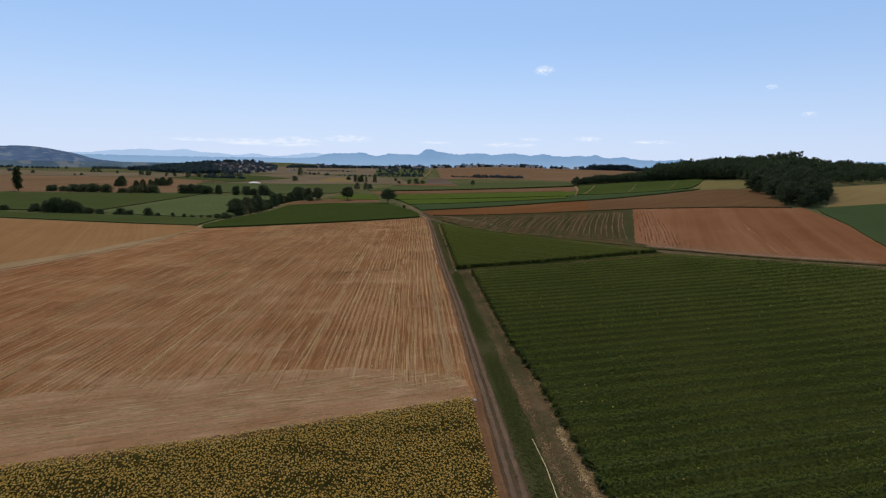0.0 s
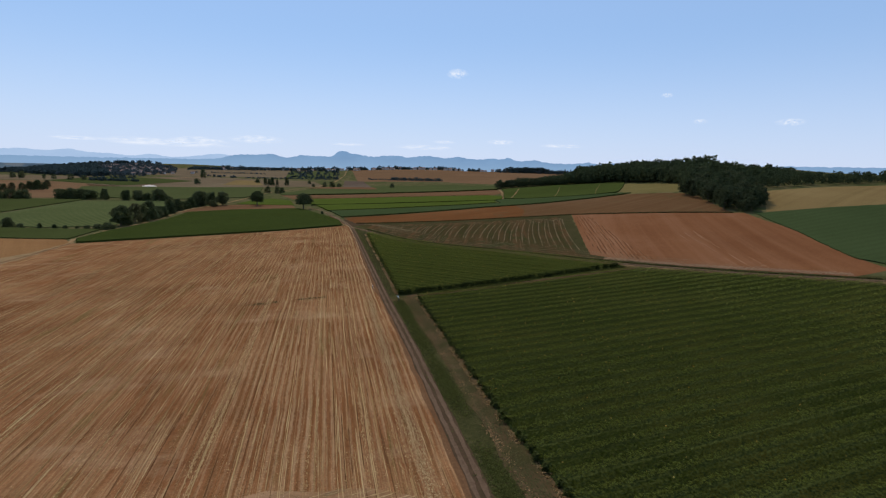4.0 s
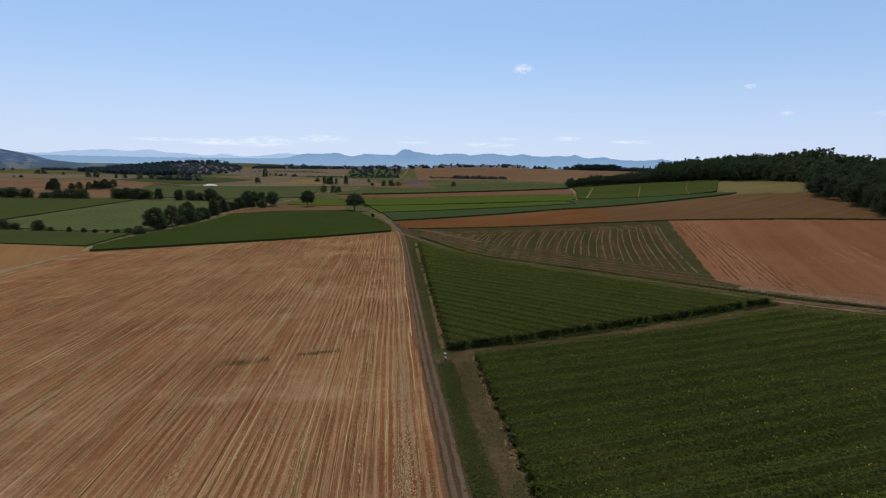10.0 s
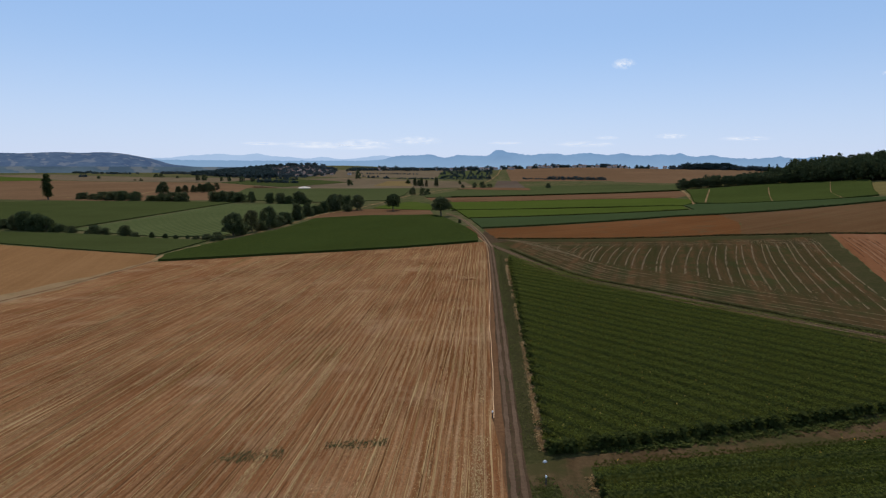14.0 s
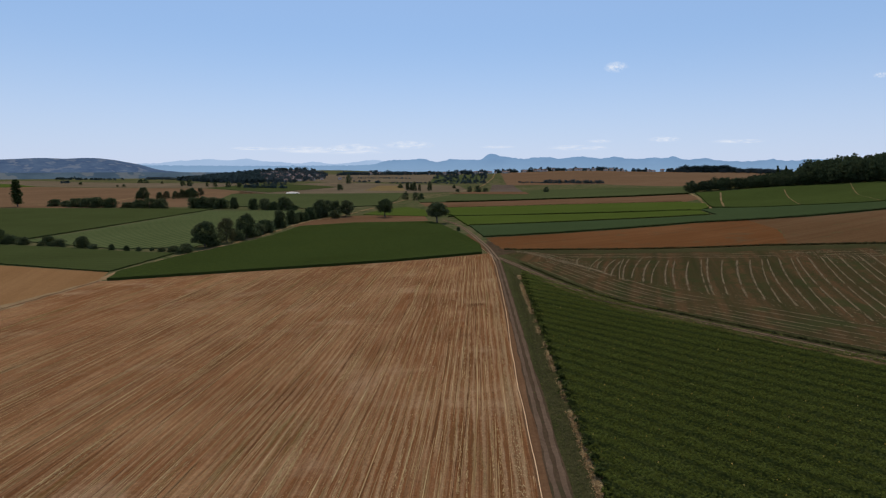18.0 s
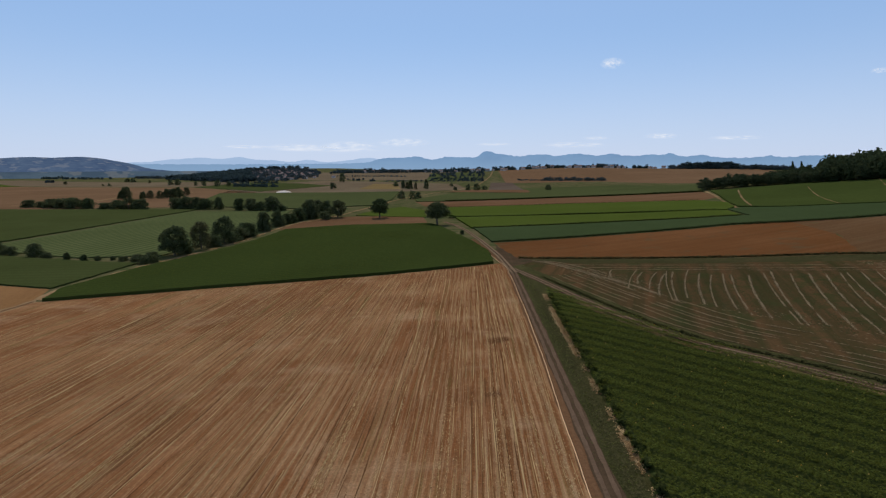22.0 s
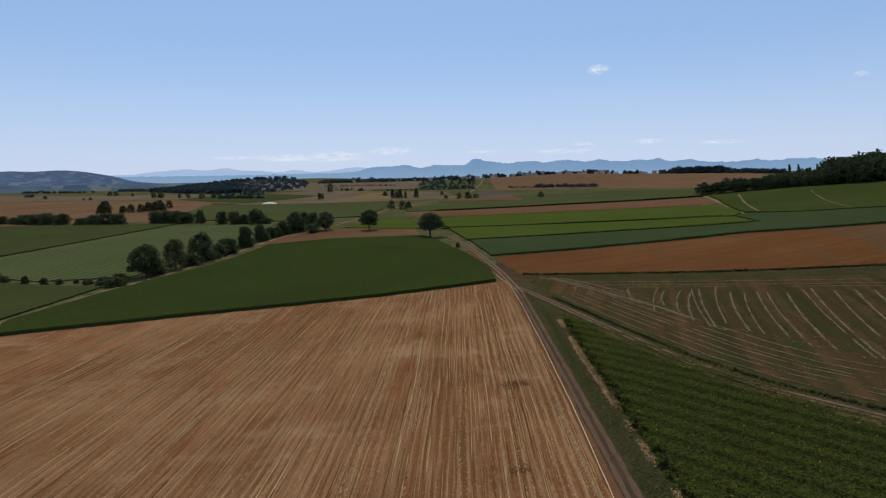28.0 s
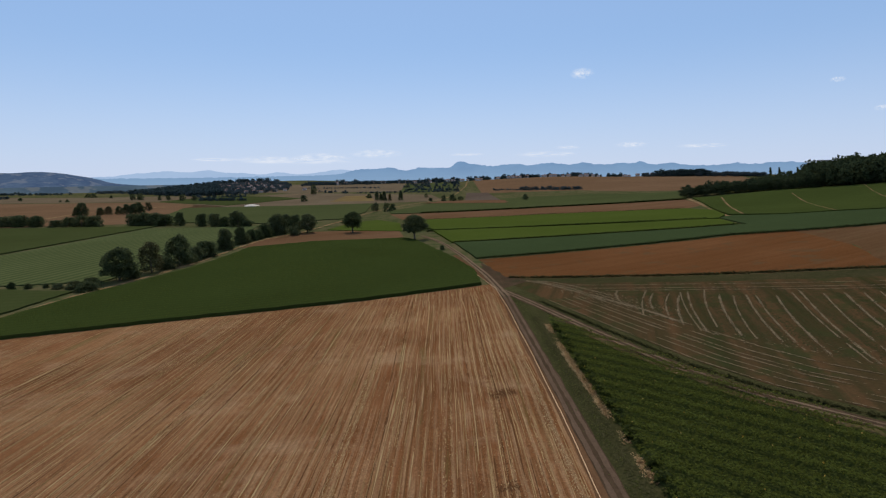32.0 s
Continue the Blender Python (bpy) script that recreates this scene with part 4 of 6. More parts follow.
def flecks(name, places, size, lift, material, label, category="straw", seed=11, turn=0.0, stretch=2.5, swing=0.35):
    """Small flat scraps that lie loosely on the ground, mostly along turn degrees from +y towards +x."""
    rng = np.random.default_rng(seed)
    p = np.array(places)
    n = len(p)
    a = np.radians(turn) + rng.normal(0, swing, n)
    u, w = np.stack([np.sin(a), np.cos(a)], -1), np.stack([np.cos(a), -np.sin(a)], -1)
    long, wide = size * stretch * rng.uniform(0.5, 1.4, n), size * rng.uniform(0.5, 1.3, n)
    v = np.zeros((n, 5, 3))
    for k, (du, dw) in enumerate(((-0.5, -0.2), (-0.1, -0.5), (0.5, -0.1), (0.25, 0.4), (-0.35, 0.45))):
        j = rng.uniform(0.6, 1.3, (n, 2))
        v[:, k, :2] = p + (du * long * j[:, 0])[:, None] * u + (dw * wide * j[:, 1])[:, None] * w
        v[:, k, 2] = terrain(v[:, k, 0], v[:, k, 1]) + lift + rng.uniform(-0.02, 0.02, n)
    q = np.arange(n)[:, None] * 5
    tris = np.concatenate([q + [[0, 1, 2]], q + [[0, 2, 3]], q + [[0, 3, 4]]])
    return tagged(new(name, tri_mesh(name, v.reshape(-1, 3), tris, material)), label, category, kind="stuff")


def straw_rows(name, poly, turn, gap, label, seed, keep=0.5, lift=0.1, material=None, long=(12.0, 45.0), wide=0.12, high=0.05, category="straw", bend=0.5, cluster=0.25, thin=-1e4):
    """Long broken rows, as low ridges along lines that run at turn degrees from +y towards +x, denser in some bands."""
    rng = np.random.default_rng(seed)
    c, s = math.cos(radians(turn)), math.sin(radians(turn))
    p = np.array(poly)
    u, w = p[:, 0] * c - p[:, 1] * s, p[:, 0] * s + p[:, 1] * c
    us = np.arange(u.min(), u.max(), gap)
    strong = 0.42 + 0.3 * np.sin(us * cluster + 1.1 * np.sin(us * 0.11)) + rng.normal(0, 0.3, len(us))
    strong = np.where(rng.uniform(0, 1, len(us)) < 0.1, 1.0, np.clip(strong, 0.03, 1.0))
    step = sum(long) / 2 * 0.8
    gu, gw = np.meshgrid(np.arange(len(us)), np.arange(w.min() - step, w.max(), step), indexing="ij")
    gu = gu.ravel()
    gw = gw.ravel() + rng.uniform(-0.5, 0.5, gu.size) * step
    ok = rng.uniform(0, 1, gu.size) < keep * (0.2 + 1.4 * strong[gu]) * np.interp(us[gu], (thin - 130, thin), (0.3, 1.0))
    gu, gw = gu[ok], gw[ok]
    st = strong[gu]
    n = 9
    f = np.linspace(0, 1, n)
    length = rng.uniform(*long, gu.size)
    ww = gw[:, None] + f * length[:, None]
    uu = (us[gu] + rng.normal(0, 0.12, gu.size) * gap)[:, None] + bend * np.sin(ww * 0.021 + 0.3) + 0.3 * bend * np.sin(ww * 0.09 + us[gu][:, None] * 0.05)
    half = wide * (0.35 + 0.65 * st)[:, None] * rng.uniform(0.35, 1.3, ww.shape) * np.clip(6 * np.sin(np.pi * np.clip(f, 0.02, 0.98)), 0, 1)
    inn = inside((uu * c + ww * s).ravel(), (-uu * s + ww * c).ravel(), list(poly)).reshape(ww.shape)
    v = np.zeros((len(gu), n, 3, 3))
    for k, (d, h) in enumerate(((-1, 0.0), (0, 1.0), (1, 0.0))):
        e = uu + d * half
        v[:, :, k, 0], v[:, :, k, 1] = e * c + ww * s, -e * s + ww * c
        v[:, :, k, 2] = terrain(v[:, :, k, 0], v[:, :, k, 1]) + lift + h * high
    q = (np.arange(len(gu))[:, None] * n + np.arange(n - 1)[None]) * 3
    q = q[inn[:, :-1] & inn[:, 1:]][:, None]
    tris = [q + [[d, d + 1, d + 4]] for d in (0, 1)] + [q + [[d, d + 4, d + 3]] for d in (0, 1)]
    return tagged(new(name, tri_mesh(name, v.reshape(-1, 3), np.concatenate(tris), material or M_STUBSTRAW)), label, category, kind="stuff")


TURNS = [(-82 + 1.6 * k, 121 - 9 * abs(k - 32) / 50 + rw.uniform(-9, 3)) for k in range(50)]
straw_rows("straw_rows", [(-1.3, 117), (-1.8, 245), (-2.9, 257), (-2.8, 400), (-3.6, 492), (-50, 476.5), (-88, 465.6), (-120, 455.6), (-173, 435), (-172, 400), (-172, 372), (-178, 318), (-191, 258), (-212, 200), (-236, 73), (-84, 113)] + TURNS, 0.0, 0.42, "long broken rows of pale cut straw on reddish stubble", 31, 0.28, wide=0.055, long=(6, 30), thin=-40)
STUB_NEAR = [(-1.3, 119), (-1.8, 245), (-2.9, 257), (-2.8, 400), (-3.6, 492), (-50, 476.5), (-88, 465.6), (-120, 455), (-130, 300), (-130, 106), (-84, 115)] + TURNS
straw_rows("straw_rows", STUB_NEAR, 0.0, 1.7, "strong pale straw lines on reddish stubble", 41, 0.62, 0.11, None, (8, 45), 0.11, 0.06, bend=0.5, cluster=0.35)
straw_rows("dark_rows", STUB_NEAR, 0.0, 1.3, "dark wheel lines between straw rows", 42, 0.32, 0.1, M_DARKROW, (6, 30), 0.12, 0.02, "stubble", 0.5, 0.3)
straw_rows("straw_rows", HEADSTUB, 73.0, 0.5, "broken rows of pale straw along a turned headland", 32, 0.45, 0.11, long=(2, 7), wide=0.13)
FURROWS = [(162, 436), (113, 303), (120, 284), (128, 274), (142, 330), (168, 420)]
straw_rows("furrow_rows", FURROWS, 20.5, 1.9, "dark open furrows across ploughed red earth", 33, 2.0, 0.09, M_FURROW, (12, 45), 0.3, 0.1, "furrows", 0.8, 0.05)
straw_rows("furrow_rows", FURROWS, 20.5, 2.3, "pale dry ridges across ploughed red earth", 35, 1.2, 0.1, M_FURROWPALE, (8, 30), 0.2, 0.1, "furrows", 0.8, 0.05)
straw_rows("furrow_rows", [(176, 330), (152, 252), (166, 243), (186, 300), (192, 345)], 20.5, 5.0, "pale dry ridges across ploughed red earth", 34, 0.6, 0.09, M_FURROWPALE, (10, 40), 0.25, 0.1, "furrows", 0.8, 0.05)

rv = random.Random(21)
tufts("verge_grass", along([(5.3, 50), (5.2, 130), (4.6, 238)], 15000, 1.05, rv, 0.05), 0.19, 0.22, M_WEED, "rough green grass on a track verge")
tufts("verge_grass", along([(3.4, 246), (3.2, 330), (3.4, 440), (1, 470)], 1300, 0.75, rv), 0.22, 0.2, M_WEED, "rough green grass between track and crop")
tufts("track_grass", along(TRACK[1:9], 1500, 0.22, rv, 0.15), 0.2, 0.08, M_WEED, "thin grass on the crown of a farm track")
tufts("dry_grass", along([(12.9, 50), (12.5, 116), (11.2, 139), (11.2, 238)], 3000, 0.4, rv, 0.2), 0.3, 0.25, M_STRAW, "pale dry grass along a crop edge")
tufts("dry_grass", along([(12.2, 52), (12.3, 70), (12.4, 97)], 2600, 0.55, rv, 0.25), 0.26, 0.15, M_STRAW, "broad patch of pale dry grass beside a crop")
tufts("dry_grass", along([(8.2, 55), (8.3, 110), (8.0, 180)], 1500, 0.5, rv, 0.1), 0.22, 0.1, M_STRAW, "thin dry grass on a headland")
flecks("pale_edge", along([(110, 290), (120, 280), (134, 264), (156, 246), (182, 227)], 3600, 1.6, rv), 0.4, 0.16, M_DUST, "pale dusty edge of a ploughed field", "soil", 81, -45)
flecks("straw_edge", along([(-5.2, 114), (-5.6, 180), (-4.8, 250)], 5200, 0.75, rv), 0.14, 0.13, M_GOLD, "golden straw strip along a stubble edge", "straw", 82)
flecks("straw_edge", along([(-4.6, 262), (-4.4, 330), (-4.6, 400), (-5.4, 478)], 3000, 0.45, rv), 0.14, 0.13, M_GOLD, "golden straw strip along a stubble edge", "straw", 83)
flecks("dry_fringe", along([(5.2, 246), (5.95, 300), (6.05, 340), (5.8, 403), (6.4, 430)], 14000, 0.36, rv, 0.16), 0.12, 0.15, M_GOLD, "golden dry fringe along a sunflower plot", "grass", 84)
flecks("olive_verge", along([(3.6, 246), (3.7, 317), (4.3, 403), (4.6, 440)], 6000, 0.9, rv), 0.2, 0.14, M_OLIVEGRASS, "olive dry grass between track and crop", "grass", 85)
flecks("olive_verge", along([(9.5, 52), (9.6, 120), (9.3, 236)], 6000, 1.3, rv, 0.08), 0.2, 0.13, M_OLIVEGRASS, "olive dry grass on a headland", "grass", 86)
flecks("dry_fringe", along([(12.4, 52), (12.3, 75), (12.2, 100)], 2600, 0.5, rv, 0.2), 0.16, 0.15, M_GOLD, "golden dry grass patch beside a crop", "grass", 87)
tufts("dry_grass", along([(5.1, 245), (5.8, 317), (6.0, 403), (6.6, 430)], 2200, 0.35, rv, 0.16), 0.26, 0.3, M_STRAW, "pale dry grass along a sunflower edge")
tufts("ditch_growth", along(shifted(BRANCH[1:], 3.4), 3000, 0.35, rv), 0.34, 0.5, M_DARKWEED, "dark rough growth along a field track ditch")
tufts("field_edge_growth", along([(4, 505), (66, 485), (124, 467), (163, 445), (244, 371)], 2600, 0.7, rv), 0.8, 0.4, M_DARKWEED, "dark grass line between two bare fields")
tufts("crop_edge_growth", along([(14, 245), (60, 256), (108, 269)], 1600, 0.7, rv, 0.08), 0.5, 0.3, M_WEED, "rough grass on a path between two crops")
flecks("weed_patch", along([(-46, 241), (-36, 243.5)], 300, 1.0, rv, 0.2) + along([(-30, 246), (-20, 247.5)], 250, 0.8, rv), 0.2, 0.14, M_OLIVEGRASS, "low green weeds in the stubble", "weeds", 141)
flecks("dark_patch", along([(-13.8, 380.5), (-8.8, 382.5)], 300, 1.0, rv) + along([(-15.4, 347.5), (-12.4, 348.5)], 110, 0.8, rv) + along([(-18.5, 438.5), (-16, 438)], 80, 0.7, rv), 0.17, 0.14, M_DARKROW, "dark brown worn patch in the stubble", "stubble", 140)


def strewn(poly, count, rng, side=1):
    xs, ys = [p[0] for p in poly], [p[1] for p in poly]
    x, y = rng.uniform(min(xs), max(xs), count), rng.uniform(min(ys), max(ys), count)
    ok = inside(x, y, list(poly)) & (side * np.sin(2 * np.pi * (x + 0.5 * np.sin(y * 0.021 + 0.3)) / 1.45) + 0.4 * np.sin(x * 0.13 + 1) * np.sin(y * 0.05) + rng.normal(0, 0.35, count) > 0.1)
    return np.stack([x[ok], y[ok]], -1)


rs = np.random.default_rng(51)
TRAMS = ((-39.2, 1.15), (-73.5, 1.0), (-56.0, 0.5), (-31.0, 0.5), (-22.0, 0.7), (-13.0, 0.7), (-8.0, 0.6), (-91.0, 0.6))
BLOTS = ((-26, 211, 4.5, 6.0, 900), (-42, 296, 9.0, 3.0, 1100), (-83, 209, 9.0, 5.0, 900), (-20, 262, 4.0, 3.0, 400), (-60, 150, 9.0, 4.0, 700), (-15, 136, 6.0, 4.0, 800), (-28, 245, 6.0, 2.5, 500))
tufts("loose_straw", strewn(STUB_NEAR, 300000, rs), 0.17, 0.17, M_STUBSTRAW, "loose pale straw strewn over stubble", "straw", 52, 1)
tufts("loose_clods", strewn(STUB_NEAR, 80000, rs, -1), 0.18, 0.17, M_DARKROW, "dark red-brown clods between straw rows", "soil", 53, 1)
flecks("turned_straw", strewn([(-150, 445), (-88, 465.5), (-4, 491), (-4, 472), (-88, 449), (-150, 432)], 9000, rs), 0.2, 0.15, M_STUBSTRAW, "loose straw turned along a field's far end", "straw", 88, 73)
for k, (x, w) in enumerate(TRAMS):  # straw left in pairs of lines by the combine
    for side in (-0.55, 0.55):
        places = along([(x + side, 124), (x + side + 0.25, 250), (x + side - 0.2, 360), (x + side, 456)], int(2600 * w * w), 0.17 * w, rv, 0.03)
        flecks("straw_line", places, 0.1, 0.1, M_STUBSTRAW, "strong double line of pale straw on stubble", "straw", 90 + 2 * k + int(side > 0), 0, 7.0, 0.05)
for k, (x, y, rx, ry, n) in enumerate(BLOTS):
    flecks("straw_patch", [(x + rv.gauss(0, rx), y + rv.gauss(0, ry)) for _ in range(n)], 0.11, 0.1, M_STUBSTRAW, "patch of scattered pale straw on stubble", "straw", 130 + k, 0, 2.0, 1.5)
tufts("straw", along([(-8, 112), (-60, 96)], 5000, 4.0, rv, 0.1), 0.16, 0.06, M_STUBSTRAW, "loose pale straw on a turned headland")


def clumps(line, gap, rng, reach, count):
    """Places in uneven clumps along a line."""
    out = []
    for (ax, ay), (bx, by) in zip(line, line[1:]):
        d = math.hypot(bx - ax, by - ay)
        for k in range(int(d / gap)):
            u = (k + rng.uniform(0, 0.7)) * gap / d
            r = reach * rng.uniform(0.5, 1.25)
            out += [(ax + (bx - ax) * u + rng.gauss(0, 0.45) * r, ay + (by - ay) * u + rng.gauss(0, 0.45) * r) for _ in range(int(count * rng.uniform(0.6, 1.3)))]
    return out


tufts("sunflower_edge", clumps([(5.6, 244.6), (60, 258.4), (108, 271)], 2.0, rv, 1.2, 34), 0.5, 1.9, M_SUNEDGE, "tall sunflowers along a plot's edge, coloured dark for its shade", "crop edge", 15)
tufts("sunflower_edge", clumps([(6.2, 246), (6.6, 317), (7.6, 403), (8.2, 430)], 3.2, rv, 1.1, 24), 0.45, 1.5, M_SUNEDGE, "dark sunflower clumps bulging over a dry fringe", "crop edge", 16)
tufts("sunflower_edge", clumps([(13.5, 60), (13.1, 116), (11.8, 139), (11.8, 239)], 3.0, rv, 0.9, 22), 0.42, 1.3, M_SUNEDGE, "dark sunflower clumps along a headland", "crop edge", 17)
# added dark tufts imitate the shaded crop sides between the strips
for name, line, n, size in (("strip_edge_growth", [(-37, 720), (72, 698), (164, 669)], 2600, 0.9), ("strip_edge_growth", [(-17, 635.5), (76, 627), (157, 613)], 2400, 0.8), ("strip_edge_growth", [(-51, 950), (92, 940), (240, 882)], 3600, 1.8), ("strip_edge_growth", [(-46, 835.5), (71, 818), (197, 782)], 1500, 0.8), ("strip_edge_growth", [(-5, 561.5), (132, 572.5), (187, 549.5), (258, 529.5)], 1800, 0.6)):
    tufts(name, along(line, n, 0.9, rv), size * 0.7, 1.6, M_SUNEDGE, "dark tufts added for the shade along a field strip's edge", "field edge")

# ---- trees ----
def crown_mesh(name, lobes, count, leaf, material, seed):
    """Leaf sprays over a crown of many lobes; the crown is one metre high and wide times the given lobes."""
    rng = np.random.default_rng(seed)
    L = np.array(lobes, float)
    wt = L[:, 3] * L[:, 4]
    k = rng.choice(len(L), count, p=wt / wt.sum())
    d = rng.normal(0, 1, (count, 3))
    d /= np.linalg.norm(d, axis=1)[:, None]
    d[:, 2] = np.where(d[:, 2] < -0.45, -d[:, 2], d[:, 2])
    rad = np.where(rng.uniform(0, 1, count) < 0.25, rng.uniform(0.15, 0.6, count), rng.uniform(0.66, 1.08, count))[:, None]
    c = L[k, :3] + d * rad * np.stack([L[k, 3], L[k, 3], L[k, 4]], -1)
    nrm = d + rng.normal(0, 0.55, (count, 3))
    nrm /= np.linalg.norm(nrm, axis=1)[:, None]
    a = np.cross(nrm, rng.normal(0, 1, (count, 3)))
    a /= np.linalg.norm(a, axis=1)[:, None]
    b = np.cross(nrm, a)
    s = leaf * rng.uniform(0.5, 1.3, count)[:, None]
    v = np.stack([c - a * s, c - b * s * 0.6 + nrm * s * 0.15, c + a * s, c + b * s * 0.6 - nrm * s * 0.1], 1).reshape(-1, 3)
    q = np.arange(count)[:, None] * 4
    return tri_mesh(name, v, np.concatenate([q + [[0, 1, 2]], q + [[0, 2, 3]]]), material)


def limb_rings(path, radii, sides=7):
    v, f = [], []
    for (x, y, z), r in zip(path, radii):
        v += [(x + r * math.cos(2 * math.pi * k / sides), y + r * math.sin(2 * math.pi * k / sides), z) for k in range(sides)]
    for n in range(len(path) - 1):
        f += [(n * sides + k, n * sides + (k + 1) % sides, (n + 1) * sides + (k + 1) % sides, (n + 1) * sides + k) for k in range(sides)]
    f.append(tuple(range((len(path) - 1) * sides, len(path) * sides)))
    return v, f


def trunk_mesh(name, high, radius, reach, seed, limbs=5):
    """A tapered, slightly bent trunk with limbs that rise into the crown."""
    rng = random.Random(seed)
    bx, by = rng.uniform(-0.04, 0.04), rng.uniform(-0.04, 0.04)
    v, f = limb_rings([(0, 0, -0.03), (0, 0, 0.02), (bx * 0.4, by * 0.4, high * 0.45), (bx, by, high)], [radius * 1.5, radius * 1.1, radius * 0.85, radius * 0.35])
    for k in range(limbs):
        az = 2 * math.pi * (k + rng.uniform(-0.3, 0.3)) / limbs
        z0 = high * rng.uniform(0.4, 0.75)
        r = reach * rng.uniform(0.6, 1.0)
        z1 = z0 + reach * rng.uniform(0.5, 1.1)
        lv, lf = limb_rings([(bx * 0.5, by * 0.5, z0), (bx + r * 0.5 * math.cos(az), by + r * 0.5 * math.sin(az), (z0 + z1) / 2), (bx + r * math.cos(az), by + r * math.sin(az), z1)], [radius * 0.5, radius * 0.32, radius * 0.1], 5)
        o = len(v)
        v += lv
        f += [tuple(i + o for i in face) for face in lf]
    return mesh_of(name, v, f, M_BARK, True)


def lobed(rng, n, z0, z1, wide, r0, r1, flat=0.85, waist=0.0, dome=False):
    """Lobes of a crown between two heights; wide: its half width; dome: broadest at the foot."""
    out = []
    for k in range(n):
        u = (k + rng.uniform(0, 1)) / n
        z = z0 + (z1 - z0) * u
        prof = math.sqrt(1 - (0.93 * u) ** 2) if dome else math.sin(math.pi * min(1, 0.18 + 0.78 * u)) ** 0.7 * (1 - waist * u)
        a, d = 2.4 * k + rng.uniform(-0.8, 0.8), wide * prof * math.sqrt(rng.uniform(0.1, 1))
        r = rng.uniform(r0, r1)
        out.append((d * math.cos(a), d * math.sin(a), z, r, r * flat))
    return out


TREES = {}


def tree_kind(kind):
    """The trunk and crown meshes of a kind of tree, one metre high."""
    if kind in TREES:
        return TREES[kind]
    base, n = kind.split("_")
    n = int(n)
    rng = random.Random(hash_of(kind))
    if base == "oak":
        meshes = trunk_mesh("trunk", 0.5, 0.03, 0.28, n, 6), crown_mesh("crown", lobed(rng, 46, {1: 0.32, 9: 0.26}.get(n, 0.14), 0.86, 0.37, 0.1, 0.17), 7000, 0.024, M_LEAF, n)
    elif base == "ash":
        meshes = trunk_mesh("trunk", 0.6, 0.024, 0.2, n, 6), crown_mesh("crown", lobed(rng, 56, 0.05, 0.86, 0.36, 0.09, 0.17, 1.0, 0.0, True), 6400 if n != 4 else 4600, 0.024, M_LEAF if n != 4 else M_LEAFDRY, n)
    elif base == "bush":
        meshes = trunk_mesh("trunk", 0.4, 0.03, 0.3, n, 5), crown_mesh("crown", lobed(rng, 36, 0.0, 0.76, 0.42, 0.13, 0.25, 0.85, 0.0, True), 3200, 0.04, M_LEAF, n)
    elif base == "poplar":
        meshes = trunk_mesh("trunk", 0.8, 0.016, 0.08, n, 6), crown_mesh("crown", lobed(rng, 40, 0.1, 0.9, 0.08, 0.06, 0.09, 1.2, 0.35), 3000, 0.022, M_POPLAR, n)
    elif base == "cypress":
        meshes = trunk_mesh("trunk", 0.8, 0.014, 0.08, n, 4), crown_mesh("crown", lobed(rng, 18, 0.08, 0.93, 0.15, 0.05, 0.1, 1.5, 0.8), 700, 0.04, M_POPLAR, n)
    elif base == "wood":
        meshes = trunk_mesh("trunk", 0.5, 0.02, 0.22, n, 4), crown_mesh("crown", lobed(rng, 26, 0.14, 0.87, 0.4, 0.11, 0.19, 0.9, 0.0, n % 2 == 0), 2000, 0.038, M_LEAFWOOD, n)
    else:
        meshes = trunk_mesh("trunk", 0.45, 0.03, 0.25, n, 4), crown_mesh("crown", lobed(rng, 18, 0.02, 0.8, 0.36, 0.14, 0.22, 0.9, 0.0, True), 420, 0.075, M_LEAF, n)
    TREES[kind] = meshes
    return meshes


def hash_of(text):
    return sum((k + 1) * ord(ch) for k, ch in enumerate(text))


def tree(kind, x, y, high, wide, label, group="", name="tree", category="tree", turn=0.0):
    """One tree on the ground; wide is the crown's breadth as a share of its height times its height."""
    trunk, crown = tree_kind(kind)
    ob = new(name)
    ob.empty_display_size = 1.0
    ob.matrix_basis = pose(x, y, float(terrain(x, y)) - 0.05, 0, 0, turn) @ Matrix.Diagonal((wide, wide, high, 1))
    part("trunk", trunk, ob)
    part("crown", crown, ob)
    return tagged(ob, label, category, group)


rt = random.Random(77)
H = "hedge row trees"
tree("oak_1", -44, 669, 18.5, 24, "round dark green oak standing alone by the track")
tree("oak_9", -101, 745, 18.4, 21, "tall dark green tree on bare orange earth")
tree("oak_3", -185, 548, 17.8, 21, "broad dark green tree at the hedge's end", H)
tree("ash_4", -181, 571, 17.8, 16.5, "olive-brown thin-leaved tree in a hedge row", H)
tree("ash_5", -177, 594, 18.2, 19, "tall dense tree in a hedge row", H)
tree("bush_1", -176, 626, 11.7, 14.9, "broad dark bush in a hedge row", H, "bush", "bush")
tree("bush_2", -176, 632, 10.5, 12.6, "broad dark bush in a hedge row", H, "bush", "bush")
tree("ash_6", -176, 661, 15.6, 16, "medium dark green tree in a hedge row", H)
tree("ash_7", -177, 693, 14.2, 14.5, "medium dark green tree in a hedge row", H)
tree("bush_3", -176, 712, 10.1, 10.1, "round dark bush in a hedge row", H, "bush", "bush")
tree("bush_4", -173, 734, 13.4, 12.3, "tall round bush in a hedge row", H, "bush", "bush")
tree("oak_8", -168, 756, 18.6, 18.6, "round green tree in a hedge row", H)
tree("bush_5", -169, 754, 12.7, 12.7, "tall round bush in a hedge row", H, "bush", "bush")
tree("oak_2", -143, 759, 18, 20, "round dark green tree at a field corner", H)
